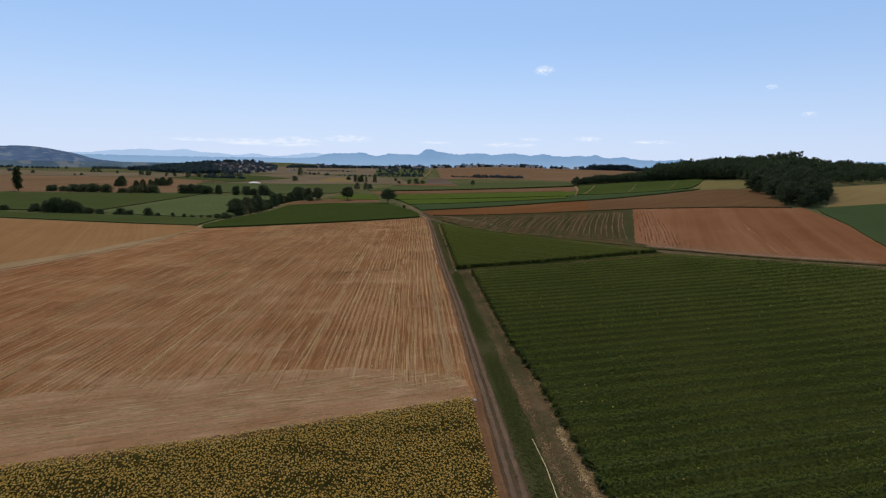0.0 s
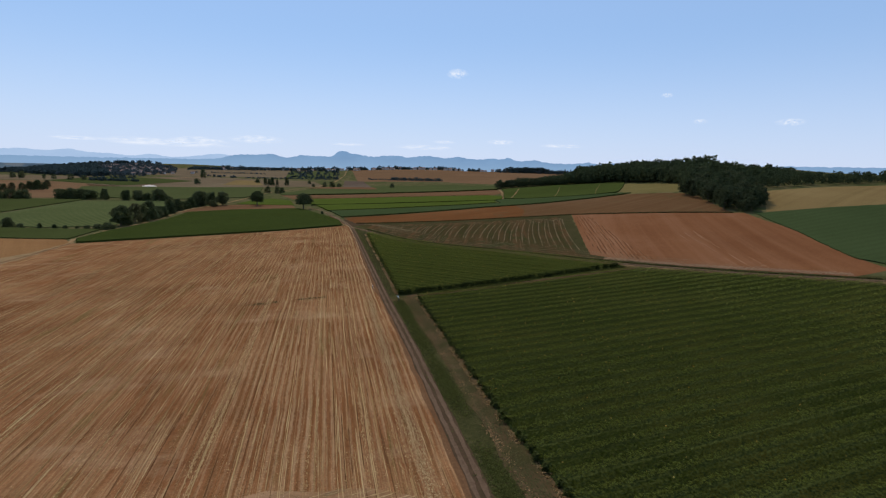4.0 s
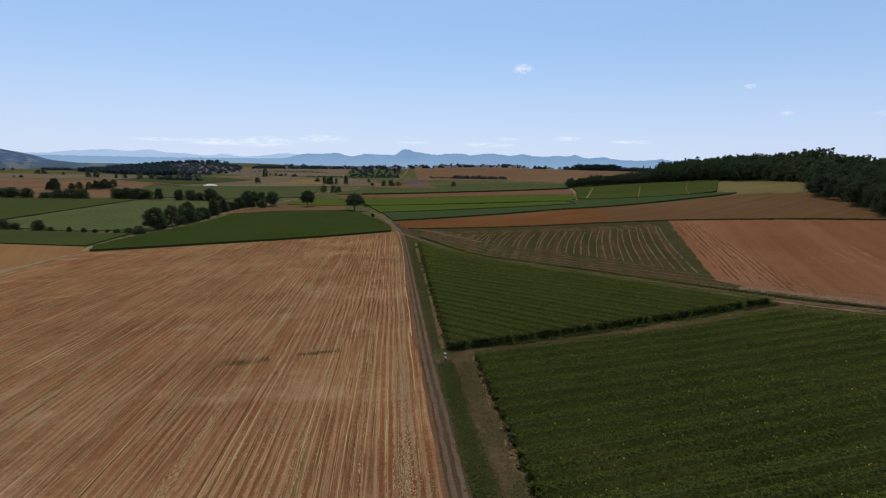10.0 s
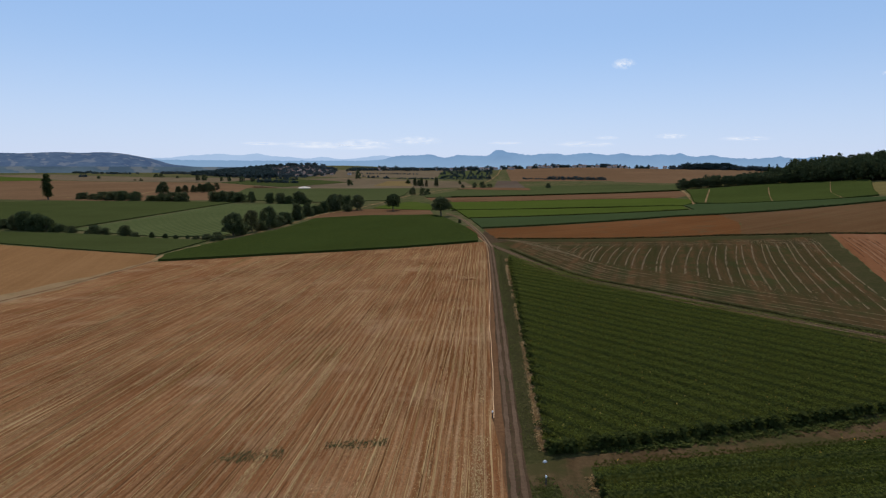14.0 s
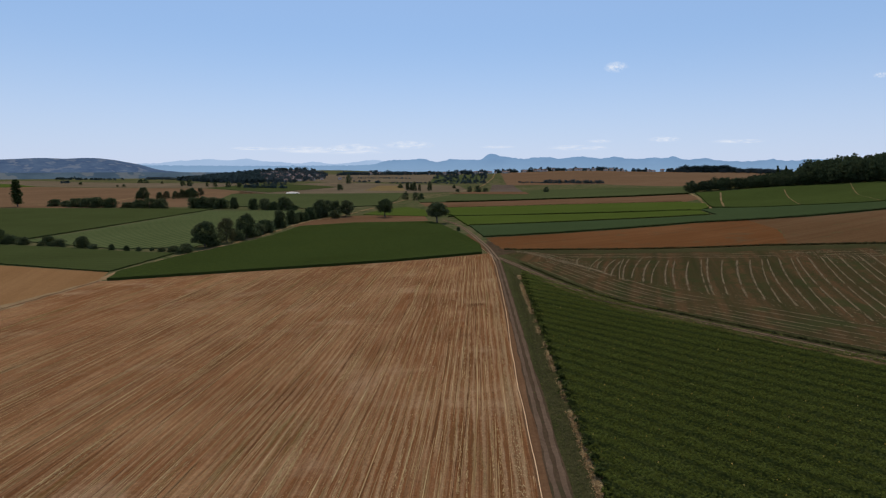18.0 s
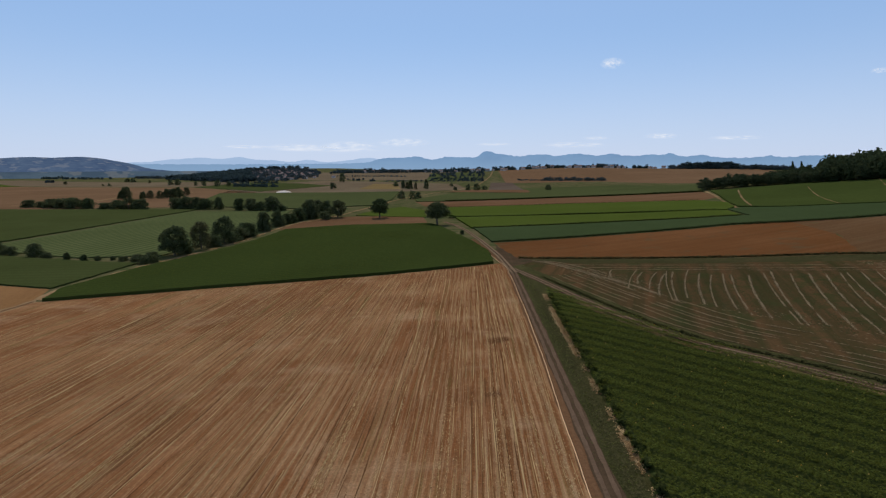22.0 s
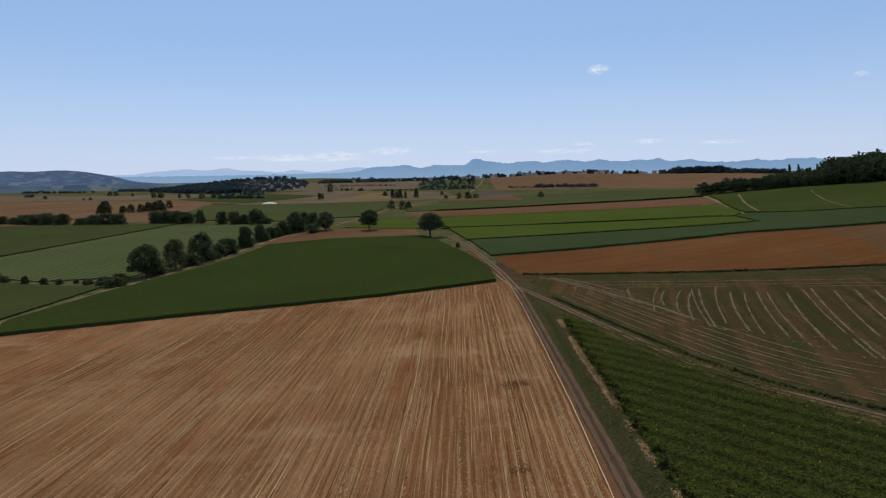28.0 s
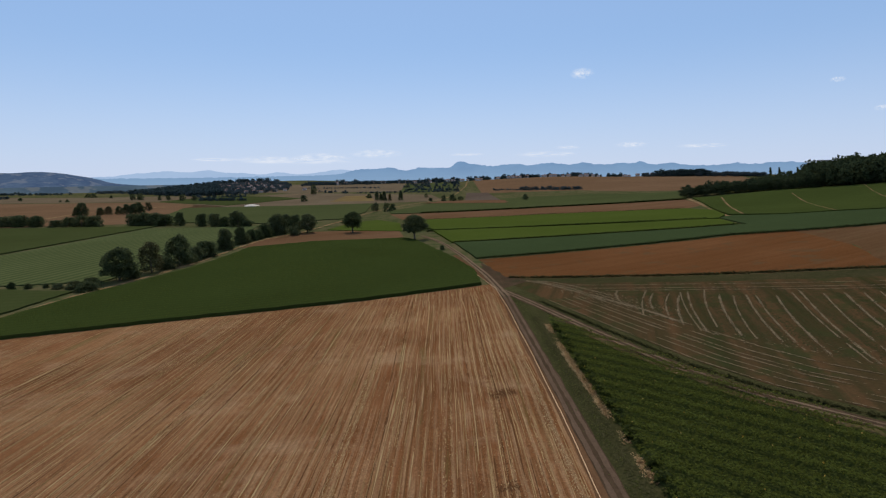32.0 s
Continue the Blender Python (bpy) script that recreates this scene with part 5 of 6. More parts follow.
tree("ash_8", -158, 776, 16, 18, "dark green tree behind a field corner", H)
tree("oak_4", -170, 790, 16, 18, "dark green tree behind a field corner", H)
tree("bush_6", -186, 524, 4.5, 12, "low dark hedge bush below taller trees", H, "bush", "bush")
tree("bush_1", -190, 533, 5, 9, "low dark hedge bush below taller trees", H, "bush", "bush")
for k, (x, y, h, w) in enumerate(((-182, 553, 7, 9), (-178, 581, 8.3, 9.3), (-176, 604, 7.3, 11.5), (-176, 615, 9.5, 12.7), (-177, 661, 9.9, 11), (-177, 700, 7.8, 11.2), (-175, 721, 8.9, 11.2), (-172, 744, 8.8, 12.2), (-150, 742, 9, 12), (-165, 755, 12, 14), (-176, 775, 12, 16))):
    tree(f"bush_{1 + k % 6}", x, y, h, w, "dense dark bush filling a hedge row", H, "bush", "bush", turn=50 * k)
tree("bush_3", -24, 607, 3.2, 3.2, "small dark clipped bush beside the track", name="bush", category="bush")
for k, (x, y, h, w) in enumerate(((-196, 530, 4, 8), (-204, 531, 3, 6), (-227, 532, 4, 4), (-220, 533, 3, 4), (-212, 534, 2.5, 3), (-238, 534, 5, 4))):
    tree(f"bush_{1 + k % 6}", x, y, h, w, "small dark bush on a field boundary", "boundary bushes", "bush", "bush")
for k, (x, y, h, w) in enumerate(((-392, 580, 9, 13), (-376, 576, 14, 15), (-366, 573, 17, 16), (-354, 570, 15, 17), (-343, 566, 13, 14), (-332, 566, 7, 10), (-320, 562, 6, 10), (-296, 555, 8, 11), (-286, 552, 6, 9), (-266, 546, 9, 10), (-255, 541, 4, 6), (-430, 592, 6, 10), (-452, 600, 8, 12))):
    tree(f"bush_{1 + k % 6}", x, y, h, w, "rounded dark green bush in a field hedge", "field hedge bushes", "bush", "bush", turn=40 * k)
# the hedge line at the back of the green fields
for k, (x, y, h, w) in enumerate(((-575, 955, 14, 24), (-556, 950, 15, 24), (-535, 943, 16, 26), (-512, 938, 15, 20), (-482, 928, 9, 18), (-462, 922, 13, 20), (-446, 918, 15, 22), (-428, 914, 15, 22), (-380, 911, 16, 22), (-366, 907, 17, 24), (-350, 903, 16, 20), (-338, 898, 15, 22), (-319, 892, 17, 12), (-286, 874, 16, 14), (-266, 861, 16, 18), (-254, 857, 12, 14), (-238, 851, 18, 22), (-226, 847, 8, 12), (-598, 965, 10, 18), (-620, 972, 12, 20))):
    tree(f"bush_{1 + k % 6}", x, y, h, w, "dark rounded tree in a hedge line", "back hedge trees", turn=55 * k)
for k, (x, y, h, w) in enumerate(((-597, 1151, 22, 24), (-606, 1153, 15, 17), (-560, 1160, 15, 17), (-548, 1168, 14, 16), (-536, 1170, 17, 18), (-528, 1176, 18, 18), (-572, 1158, 13, 15), (-518, 1180, 15, 14), (-556, 1242, 17, 17), (-544, 1250, 16, 16))):
    tree(f"ash_{2 + k % 7}", x, y, h, w, "open-crowned tree in a stubble field", "field trees", turn=70 * k)
tree("poplar_1", -668, 962, 40, 58, "dark columnar poplar beside stubble")
for k, (x, y, h) in enumerate(((-155, 1363, 18), (-138, 1342, 20), (-127, 1336, 15), (-107, 1345, 20), (-146, 1352, 15))):
    tree(f"ash_{2 + k % 4}", x, y, h, h * 0.62, "slender dark tree in a small group", "slender tree group", turn=66 * k)
for k, (x, y, h, w) in enumerate(((-118, 1043, 13, 14), (-100, 1022, 13, 14), (-94, 1042, 11, 13), (-305, 1388, 14, 18), (-333, 1593, 24, 18), (-24, 1266, 13, 13), (-8, 1258, 15, 16), (6, 1270, 9, 14), (-48, 1290, 8, 10), (115, 1222, 11, 15), (-180, 1440, 10, 16), (-60, 1420, 9, 10))):
    tree(f"far_{1 + k % 6}", x, y, h, w, "small round tree among far fields", "far field trees", turn=45 * k)
# scattered trees on the far left and the far middle
rows = (((-569, 1512), (-449, 1460), 30, 15), ((-228, 1594), (13, 1569), 70, 7), ((92, 1568), (285, 1505), 60, 8), ((150, 1562), (285, 1512), 26, 15), ((-420, 1780), (-180, 1720), 26, 8), ((-640, 1640), (-480, 1570), 22, 12), ((-119, 1640), (12, 1600), 24, 10), ((-330, 1640), (-250, 1600), 10, 12))
def joined_trees(name, places, label, category="trees", kinds="far", keep=330, grow=1.0, material=None):
    """Many small far trees as one mesh of leaf sprays."""
    vs, ts, o = [], [], 0
    rng = np.random.default_rng(len(places))
    for x, y, h, w in places:
        me = tree_kind(f"{kinds}_{1 + rng.integers(5)}")[1]
        v = np.zeros(len(me.vertices) * 3, np.float32)
        me.vertices.foreach_get("co", v)
        v = v.reshape(-1, 4, 3)
        n = min(keep, len(v))
        v = v[rng.choice(len(v), n, replace=False)].copy()
        c = v.mean(1, keepdims=True)
        v = (c + (v - c) * grow).reshape(-1, 3)
        a = rng.uniform(0, 6.28)
        v = np.stack([v[:, 0] * math.cos(a) - v[:, 1] * math.sin(a), v[:, 0] * math.sin(a) + v[:, 1] * math.cos(a), v[:, 2]], -1) * (w, w, h)
        v += (x, y, float(terrain(x, y)))
        q = np.arange(n)[:, None] * 4 + o
        vs.append(v)
        ts += [q + [[0, 1, 2]], q + [[0, 2, 3]]]
        o += 4 * n
    return tagged(new(name, tri_mesh(name, np.concatenate(vs), np.concatenate(ts), material or M_LEAF)), label, category, kind="stuff")


# trees among the houses on the ridge and the village hill
def some(count, place, low, high):
    out = []
    for k in range(count):
        x, y = place()
        h = rt.uniform(low, high)
        out.append((x, y, h, h * rt.uniform(0.9, 1.6)))
    return out


def on_ridge():
    x = rt.uniform(-430, 520)
    while noise.noise((x * 0.035, 0.3, 0)) < -0.3 and rt.random() < 0.85:
        x = rt.uniform(-430, 520)
    return x, 1928 + rt.gauss(0, 9) + 0.00006 * (x - 200) ** 2


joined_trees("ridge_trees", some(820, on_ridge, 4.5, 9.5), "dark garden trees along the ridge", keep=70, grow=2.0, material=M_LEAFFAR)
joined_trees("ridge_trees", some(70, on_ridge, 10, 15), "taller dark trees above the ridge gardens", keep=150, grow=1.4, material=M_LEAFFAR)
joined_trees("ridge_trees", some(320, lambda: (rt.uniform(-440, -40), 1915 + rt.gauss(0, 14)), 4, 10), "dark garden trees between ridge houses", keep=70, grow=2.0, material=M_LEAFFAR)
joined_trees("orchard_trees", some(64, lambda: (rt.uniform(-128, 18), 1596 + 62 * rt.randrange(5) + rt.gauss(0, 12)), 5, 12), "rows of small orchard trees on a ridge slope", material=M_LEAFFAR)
VILLAGE = [(-1010, 2010), (-960, 2250), (-800, 2330), (-650, 2290), (-500, 2000), (-430, 1760), (-500, 1640), (-690, 1700)]


def in_village():
    while True:
        x, y = rt.uniform(-1010, -430), rt.uniform(1640, 2330)
        if inside(np.array([x]), np.array([y]), VILLAGE)[0]:
            return x, y


def left_of_village():
    while True:
        x, y = in_village()
        if x < -590 - (y - 1690) * 0.42:
            return x, y


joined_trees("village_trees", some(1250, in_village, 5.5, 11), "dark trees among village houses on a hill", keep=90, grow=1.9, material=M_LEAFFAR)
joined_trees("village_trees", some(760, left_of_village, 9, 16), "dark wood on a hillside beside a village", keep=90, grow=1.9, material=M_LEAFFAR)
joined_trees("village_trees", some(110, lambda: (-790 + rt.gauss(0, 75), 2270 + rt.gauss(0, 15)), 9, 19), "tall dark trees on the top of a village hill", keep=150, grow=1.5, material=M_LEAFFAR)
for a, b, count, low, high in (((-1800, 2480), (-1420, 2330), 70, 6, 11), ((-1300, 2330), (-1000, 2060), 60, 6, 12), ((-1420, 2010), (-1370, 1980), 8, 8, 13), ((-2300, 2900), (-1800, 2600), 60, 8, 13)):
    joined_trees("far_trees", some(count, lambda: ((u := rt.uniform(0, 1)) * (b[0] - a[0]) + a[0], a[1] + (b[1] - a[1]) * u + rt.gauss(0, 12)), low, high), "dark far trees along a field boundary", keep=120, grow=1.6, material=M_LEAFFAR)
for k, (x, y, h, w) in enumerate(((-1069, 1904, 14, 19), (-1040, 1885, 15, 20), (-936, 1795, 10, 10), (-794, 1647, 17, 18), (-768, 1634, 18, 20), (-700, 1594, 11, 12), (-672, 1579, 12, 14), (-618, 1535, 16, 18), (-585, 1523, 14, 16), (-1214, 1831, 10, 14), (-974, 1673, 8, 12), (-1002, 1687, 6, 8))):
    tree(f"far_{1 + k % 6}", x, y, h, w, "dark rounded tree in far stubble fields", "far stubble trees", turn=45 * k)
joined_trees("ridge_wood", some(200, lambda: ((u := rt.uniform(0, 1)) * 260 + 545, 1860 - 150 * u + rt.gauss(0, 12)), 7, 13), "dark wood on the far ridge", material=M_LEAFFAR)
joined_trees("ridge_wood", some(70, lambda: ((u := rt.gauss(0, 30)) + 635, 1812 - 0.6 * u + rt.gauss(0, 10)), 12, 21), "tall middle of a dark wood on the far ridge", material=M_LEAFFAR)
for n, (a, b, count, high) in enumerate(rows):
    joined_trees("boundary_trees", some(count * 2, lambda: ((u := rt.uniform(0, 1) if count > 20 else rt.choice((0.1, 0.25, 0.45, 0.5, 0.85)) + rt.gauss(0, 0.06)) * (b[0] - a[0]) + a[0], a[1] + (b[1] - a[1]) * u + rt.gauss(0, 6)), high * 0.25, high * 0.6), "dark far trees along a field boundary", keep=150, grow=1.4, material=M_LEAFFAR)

# the wood on the right-hand hill: its edge tree by tree, its depth joined
COPSE = [(270, 464), (246, 382), (253, 363), (262, 364), (300, 412), (330, 470), (300, 490)]
BACKWOOD = [(247, 893), (293, 886), (357, 822), (386, 772), (393, 695), (366, 596), (330, 545), (300, 500), (330, 470), (322, 436), (420, 446), (500, 456), (490, 600), (505, 680), (520, 785), (560, 820), (430, 930), (300, 960)]


def scatter(poly, gap, rng):
    xs, ys = [p[0] for p in poly], [p[1] for p in poly]
    out = []
    for i in range(int((max(xs) - min(xs)) / gap) + 1):
        for j in range(int((max(ys) - min(ys)) / gap) + 1):
            x, y = min(xs) + (i + rng.uniform(0.1, 0.9)) * gap, min(ys) + (j + rng.uniform(0.1, 0.9)) * gap
            if inside(np.array([x]), np.array([y]), poly)[0]:
                out.append((x, y))
    return out


for x, y in scatter(COPSE, 7.5, rt):
    h = rt.uniform(10, 15) * (0.78 if y < 378 else 1.0)
    tree(f"wood_{1 + rt.randrange(5)}", x, y, h, h * rt.uniform(0.75, 1.0), "dense dark green broadleaf tree in a wood", "copse trees", turn=rt.uniform(0, 360))
edge = [(249, 896), (293, 889), (357, 826), (388, 774), (396, 695), (369, 596), (333, 545), (303, 502), (330, 474)]
for off, gap in ((-4.0, 8.0), (-13.0, 10.0)):
    line = shifted(edge, -off) if off > 0 else shifted(edge, -off)
    for (ax, ay), (bx, by) in zip(line, line[1:]):
        n = max(1, int(math.hypot(bx - ax, by - ay) / gap))
        for k in range(n):
            h = rt.uniform(14, 20) * (low_part := 0.74 if ay > 820 or ay < 550 else 1.0)
            tree(f"wood_{1 + rt.randrange(5)}", ax + (bx - ax) * (k + rt.uniform(0, 0.8)) / n, ay + (by - ay) * (k + rt.uniform(0, 0.8)) / n, h, h * rt.uniform(0.8, 1.1) / low_part, "dense dark green broadleaf tree at a wood's edge", "wood edge trees", turn=rt.uniform(0, 360))
for x, y in ((423, 1040), (432, 1035), (441, 1010)):
    h = 48.0 - float(terrain(x, y))
    tree("cypress_2", x, y, h, h * 0.9, "dark pointed conifer above a wood", "conifers")


def canopy(x, y):
    """How tall the wood stands: low at both ends and behind its crest, tall on the hill, uneven all over."""
    if y < 485:
        h = 12.5 if x < 380 else 10.0
    elif y < 565:
        h = 15.0 if x < 395 else 0.0
    elif y < 700:
        h = 20.0 if x < 412 else 10.0
    elif x < 330 + 0.6 * (y - 820):
        h = 11.5
    else:
        h = 21.0 if x < 480 else 12.0
    return h * (1 + 0.25 * noise.noise((x * 0.03, y * 0.03, 2.0)))


joined_trees("wood", [(x, y, (h := rt.uniform(0.8, 1.12) * canopy(x, y)), max(h, 12.0) * rt.uniform(0.75, 1.0)) for x, y in scatter(BACKWOOD, 9.5, rt) if canopy(x, y) > 1], "dark green broadleaf wood covering a hill", "wood", "wood", 230, 1.9, M_LEAFWOOD)

# ---- village, mountains, clouds ----
def house_meshes(seed):
    rng = random.Random(seed)
    w, d, h, r = rng.uniform(8, 13), rng.uniform(7, 9), rng.uniform(3.5, 6.5), rng.uniform(2.0, 3.0)
    wall = mesh_of("wall", [(-w / 2, -d / 2, -1), (w / 2, -d / 2, -1), (w / 2, d / 2, -1), (-w / 2, d / 2, -1), (-w / 2, -d / 2, h), (w / 2, -d / 2, h), (w / 2, d / 2, h), (-w / 2, d / 2, h), (-w / 2, 0, h + r), (w / 2, 0, h + r)],
                   [(0, 1, 5, 4), (1, 2, 6, 9, 5), (2, 3, 7, 6), (3, 0, 4, 8, 7), (0, 3, 2, 1)], M_WALL)
    e, k = 0.5, r / (d / 2)
    rv = []
    for lift in (0.0, 0.25):
        rv += [(-w / 2 - e, -d / 2 - e, h - e * k + lift), (w / 2 + e, -d / 2 - e, h - e * k + lift), (w / 2 + e, 0, h + r + lift), (-w / 2 - e, 0, h + r + lift), (w / 2 + e, d / 2 + e, h - e * k + lift), (-w / 2 - e, d / 2 + e, h - e * k + lift)]
    roof = mesh_of("roof", rv, [(6, 7, 8, 9), (9, 8, 10, 11), (3, 2, 1, 0), (5, 4, 2, 3), (0, 1, 7, 6), (4, 5, 11, 10), (1, 2, 8, 7), (2, 4, 10, 8), (3, 0, 6, 9), (5, 3, 9, 11)], M_ROOF)
    win = mesh_of("window", [(x * 0.5, y * 0.06, z * 0.65) for x in (-1, 1) for y in (-1, 1) for z in (-1, 1)], [(0, 1, 3, 2), (4, 6, 7, 5), (0, 4, 5, 1), (2, 3, 7, 6), (1, 5, 7, 3), (0, 2, 6, 4)], M_WINDOW)
    return w, d, h, wall, roof, win


HOUSES = [house_meshes(s) for s in range(6)]


def house(x, y, turn, kind, label, group, size=1.0):
    w, d, h, wall, roof, win = HOUSES[kind]
    ob = new("house")
    ob.matrix_basis = pose(x, y, float(terrain(x, y)), 0, 0, turn) @ Matrix.Diagonal((size, size, size, 1))
    wl = part("wall", wall, ob)
    part("roof", roof, ob, "red-brown tiled roof")
    for k in range(3):
        p = part("window", win, wl)
        p.location = ((k - 1) * w * 0.3, -d / 2 - 0.03, h * 0.55)
    return tagged(ob, label, "house", group)


rh = random.Random(9)
for k in range(120):
    y = rh.uniform(1690, 2260)
    x = -530 - (y - 1690) * 0.36 + rh.gauss(0, 62)
    house(x, y, rh.uniform(-40, 40), rh.randrange(6), "cream rendered village house with a tiled roof", "village houses", rh.uniform(0.6, 0.95))
for k in range(62):
    x = rh.uniform(-400, 640)
    house(x, 1905 + rh.gauss(0, 9) + 0.00006 * (x - 200) ** 2, rh.uniform(-40, 40), rh.randrange(6), "pale rendered house on the ridge", "ridge houses", rh.uniform(0.7, 1.05))


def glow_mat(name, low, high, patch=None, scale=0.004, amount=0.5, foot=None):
    """Far hazy land that glows; the air's bright blue haze is painted in."""
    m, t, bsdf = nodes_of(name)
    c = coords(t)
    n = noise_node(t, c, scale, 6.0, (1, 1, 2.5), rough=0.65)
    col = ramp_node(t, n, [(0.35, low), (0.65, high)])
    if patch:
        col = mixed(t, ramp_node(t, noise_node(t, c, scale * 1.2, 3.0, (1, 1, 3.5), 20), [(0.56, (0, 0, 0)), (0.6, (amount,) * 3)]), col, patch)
    # haze painted paler towards the foot
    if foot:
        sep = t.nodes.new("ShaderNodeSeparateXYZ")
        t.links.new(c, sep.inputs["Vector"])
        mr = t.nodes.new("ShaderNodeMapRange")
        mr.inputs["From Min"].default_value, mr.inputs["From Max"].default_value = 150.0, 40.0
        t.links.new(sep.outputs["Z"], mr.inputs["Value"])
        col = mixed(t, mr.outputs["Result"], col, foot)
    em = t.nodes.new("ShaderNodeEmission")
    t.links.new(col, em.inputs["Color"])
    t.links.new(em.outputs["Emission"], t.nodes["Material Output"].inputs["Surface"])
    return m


def ridge(name, far, az0, az1, bumps, base, material, label, step=0.08, rough=0.0011, foot=-120.0, seed=1, deep=250.0):
    """A chain of hills round the plan: bumps are (azimuth, spread, rise), all in degrees; 0 is +y, right is positive."""
    verts, faces = [], []
    n = int((az1 - az0) / step) + 1
    for k in range(n):
        az = az0 + k * step
        el = base + sum(h * math.exp(-((az - a) ** 2) / (2 * s * s)) for a, s, h in bumps)
        el += math.degrees(rough) * (0.6 * noise.noise((az * 0.75, seed, 7)) + 1.0 * noise.noise((az * 1.7, seed, 0)) + 0.8 * noise.noise((az * 3.6, seed, 1)) + 0.25 * noise.noise((az * 11, seed, 2)))
        sa, ca = math.sin(radians(az)), math.cos(radians(az))
        top = 42 + far * math.tan(radians(el))
        for r, z in ((far - deep, foot), (far - deep * 0.5, foot + 0.55 * (top - foot)), (far, top), (far + deep, foot)):
            verts.append((r * sa, 170 + r * ca, z))
    for k in range(n - 1):
        for j in range(3):
            faces.append((4 * k + j, 4 * k + 4 + j, 4 * k + 5 + j, 4 * k + 1 + j))
    return tagged(new(name, mesh_of(name, verts, faces, material, True)), label, "mountains", kind="structure")


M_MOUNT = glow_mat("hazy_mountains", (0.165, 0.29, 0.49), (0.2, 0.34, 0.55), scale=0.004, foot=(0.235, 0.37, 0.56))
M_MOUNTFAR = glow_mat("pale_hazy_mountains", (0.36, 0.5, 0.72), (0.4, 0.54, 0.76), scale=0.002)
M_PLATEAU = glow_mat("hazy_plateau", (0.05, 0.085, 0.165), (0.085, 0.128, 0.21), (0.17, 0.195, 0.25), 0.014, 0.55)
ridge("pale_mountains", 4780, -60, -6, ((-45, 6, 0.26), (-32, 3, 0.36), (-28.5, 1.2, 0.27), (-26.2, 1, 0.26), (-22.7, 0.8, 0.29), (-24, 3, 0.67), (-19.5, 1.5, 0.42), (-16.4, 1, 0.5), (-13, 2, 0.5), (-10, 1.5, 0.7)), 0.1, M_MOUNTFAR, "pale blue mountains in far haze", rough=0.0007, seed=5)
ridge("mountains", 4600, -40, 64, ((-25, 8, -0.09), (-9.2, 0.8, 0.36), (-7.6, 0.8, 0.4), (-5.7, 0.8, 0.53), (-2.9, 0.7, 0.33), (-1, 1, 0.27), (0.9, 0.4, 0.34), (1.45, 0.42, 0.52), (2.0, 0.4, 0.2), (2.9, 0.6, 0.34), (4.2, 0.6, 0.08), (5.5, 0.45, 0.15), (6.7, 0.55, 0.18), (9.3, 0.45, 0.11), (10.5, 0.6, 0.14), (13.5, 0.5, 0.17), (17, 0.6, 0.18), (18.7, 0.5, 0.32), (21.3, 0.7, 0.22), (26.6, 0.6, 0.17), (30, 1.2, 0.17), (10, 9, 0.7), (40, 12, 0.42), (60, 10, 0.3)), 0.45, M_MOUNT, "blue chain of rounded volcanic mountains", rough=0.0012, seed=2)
# low glowing shell added over the far ground for its blue haze
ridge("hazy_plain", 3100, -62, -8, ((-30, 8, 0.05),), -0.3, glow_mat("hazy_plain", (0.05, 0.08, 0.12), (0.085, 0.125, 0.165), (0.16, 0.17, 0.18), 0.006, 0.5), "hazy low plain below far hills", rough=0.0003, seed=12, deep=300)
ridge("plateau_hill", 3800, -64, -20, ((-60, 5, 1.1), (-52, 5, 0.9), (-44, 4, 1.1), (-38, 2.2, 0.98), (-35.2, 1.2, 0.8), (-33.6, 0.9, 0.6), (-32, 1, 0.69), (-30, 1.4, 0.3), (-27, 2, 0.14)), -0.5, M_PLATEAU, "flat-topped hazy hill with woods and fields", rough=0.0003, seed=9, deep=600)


def cloud_mat():
    m, t, bsdf = nodes_of("thin_cloud")
    c = coords(t)
    g = t.nodes.new("ShaderNodeTexGradient")
    g.gradient_type = "SPHERICAL"
    t.links.new(c, g.inputs["Vector"])
    info = t.nodes.new("ShaderNodeObjectInfo")
    add = t.nodes.new("ShaderNodeVectorMath")
    add.operation = "ADD"
    t.links.new(c, add.inputs[0])
    t.links.new(info.outputs["Location"], add.inputs[1])
    n = noise_node(t, add.outputs["Vector"], 2.2, 6.0, (1.6, 1, 0.9), rough=0.65)
    r = ramp_node(t, n, [(0.4, (0, 0, 0)), (0.75, (1, 1, 1))])
    mu = mixed(t, 1.0, r, ramp_node(t, g.outputs["Fac"], [(0.0, (0, 0, 0)), (0.55, (1.0, 1.0, 1.0))]), "MULTIPLY")
    em, tr, mx = t.nodes.new("ShaderNodeEmission"), t.nodes.new("ShaderNodeBsdfTransparent"), t.nodes.new("ShaderNodeMixShader")
    em.inputs["Color"].default_value = (0.86, 0.9, 0.98, 1)
    t.links.new(mu, mx.inputs["Fac"])
    t.links.new(tr.outputs["BSDF"], mx.inputs[1])
    t.links.new(em.outputs["Emission"], mx.inputs[2])
    t.links.new(mx.outputs["Shader"], t.nodes["Material Output"].inputs["Surface"])
    return m


M_CLOUD = cloud_mat()
cv, cf = [], []
for j in range(9):
    for k in range(24):
        rr, a = j / 8, 2 * math.pi * k / 24
        cv.append((rr * math.cos(a), -0.12 * (1 - rr * rr), rr * math.sin(a)))
for j in range(8):
    cf += [(24 * j + k, 24 * j + (k + 1) % 24, 24 * j + 24 + (k + 1) % 24, 24 * j + 24 + k) for k in range(24)]
CLOUD = mesh_of("cloud", cv, cf, M_CLOUD, True)


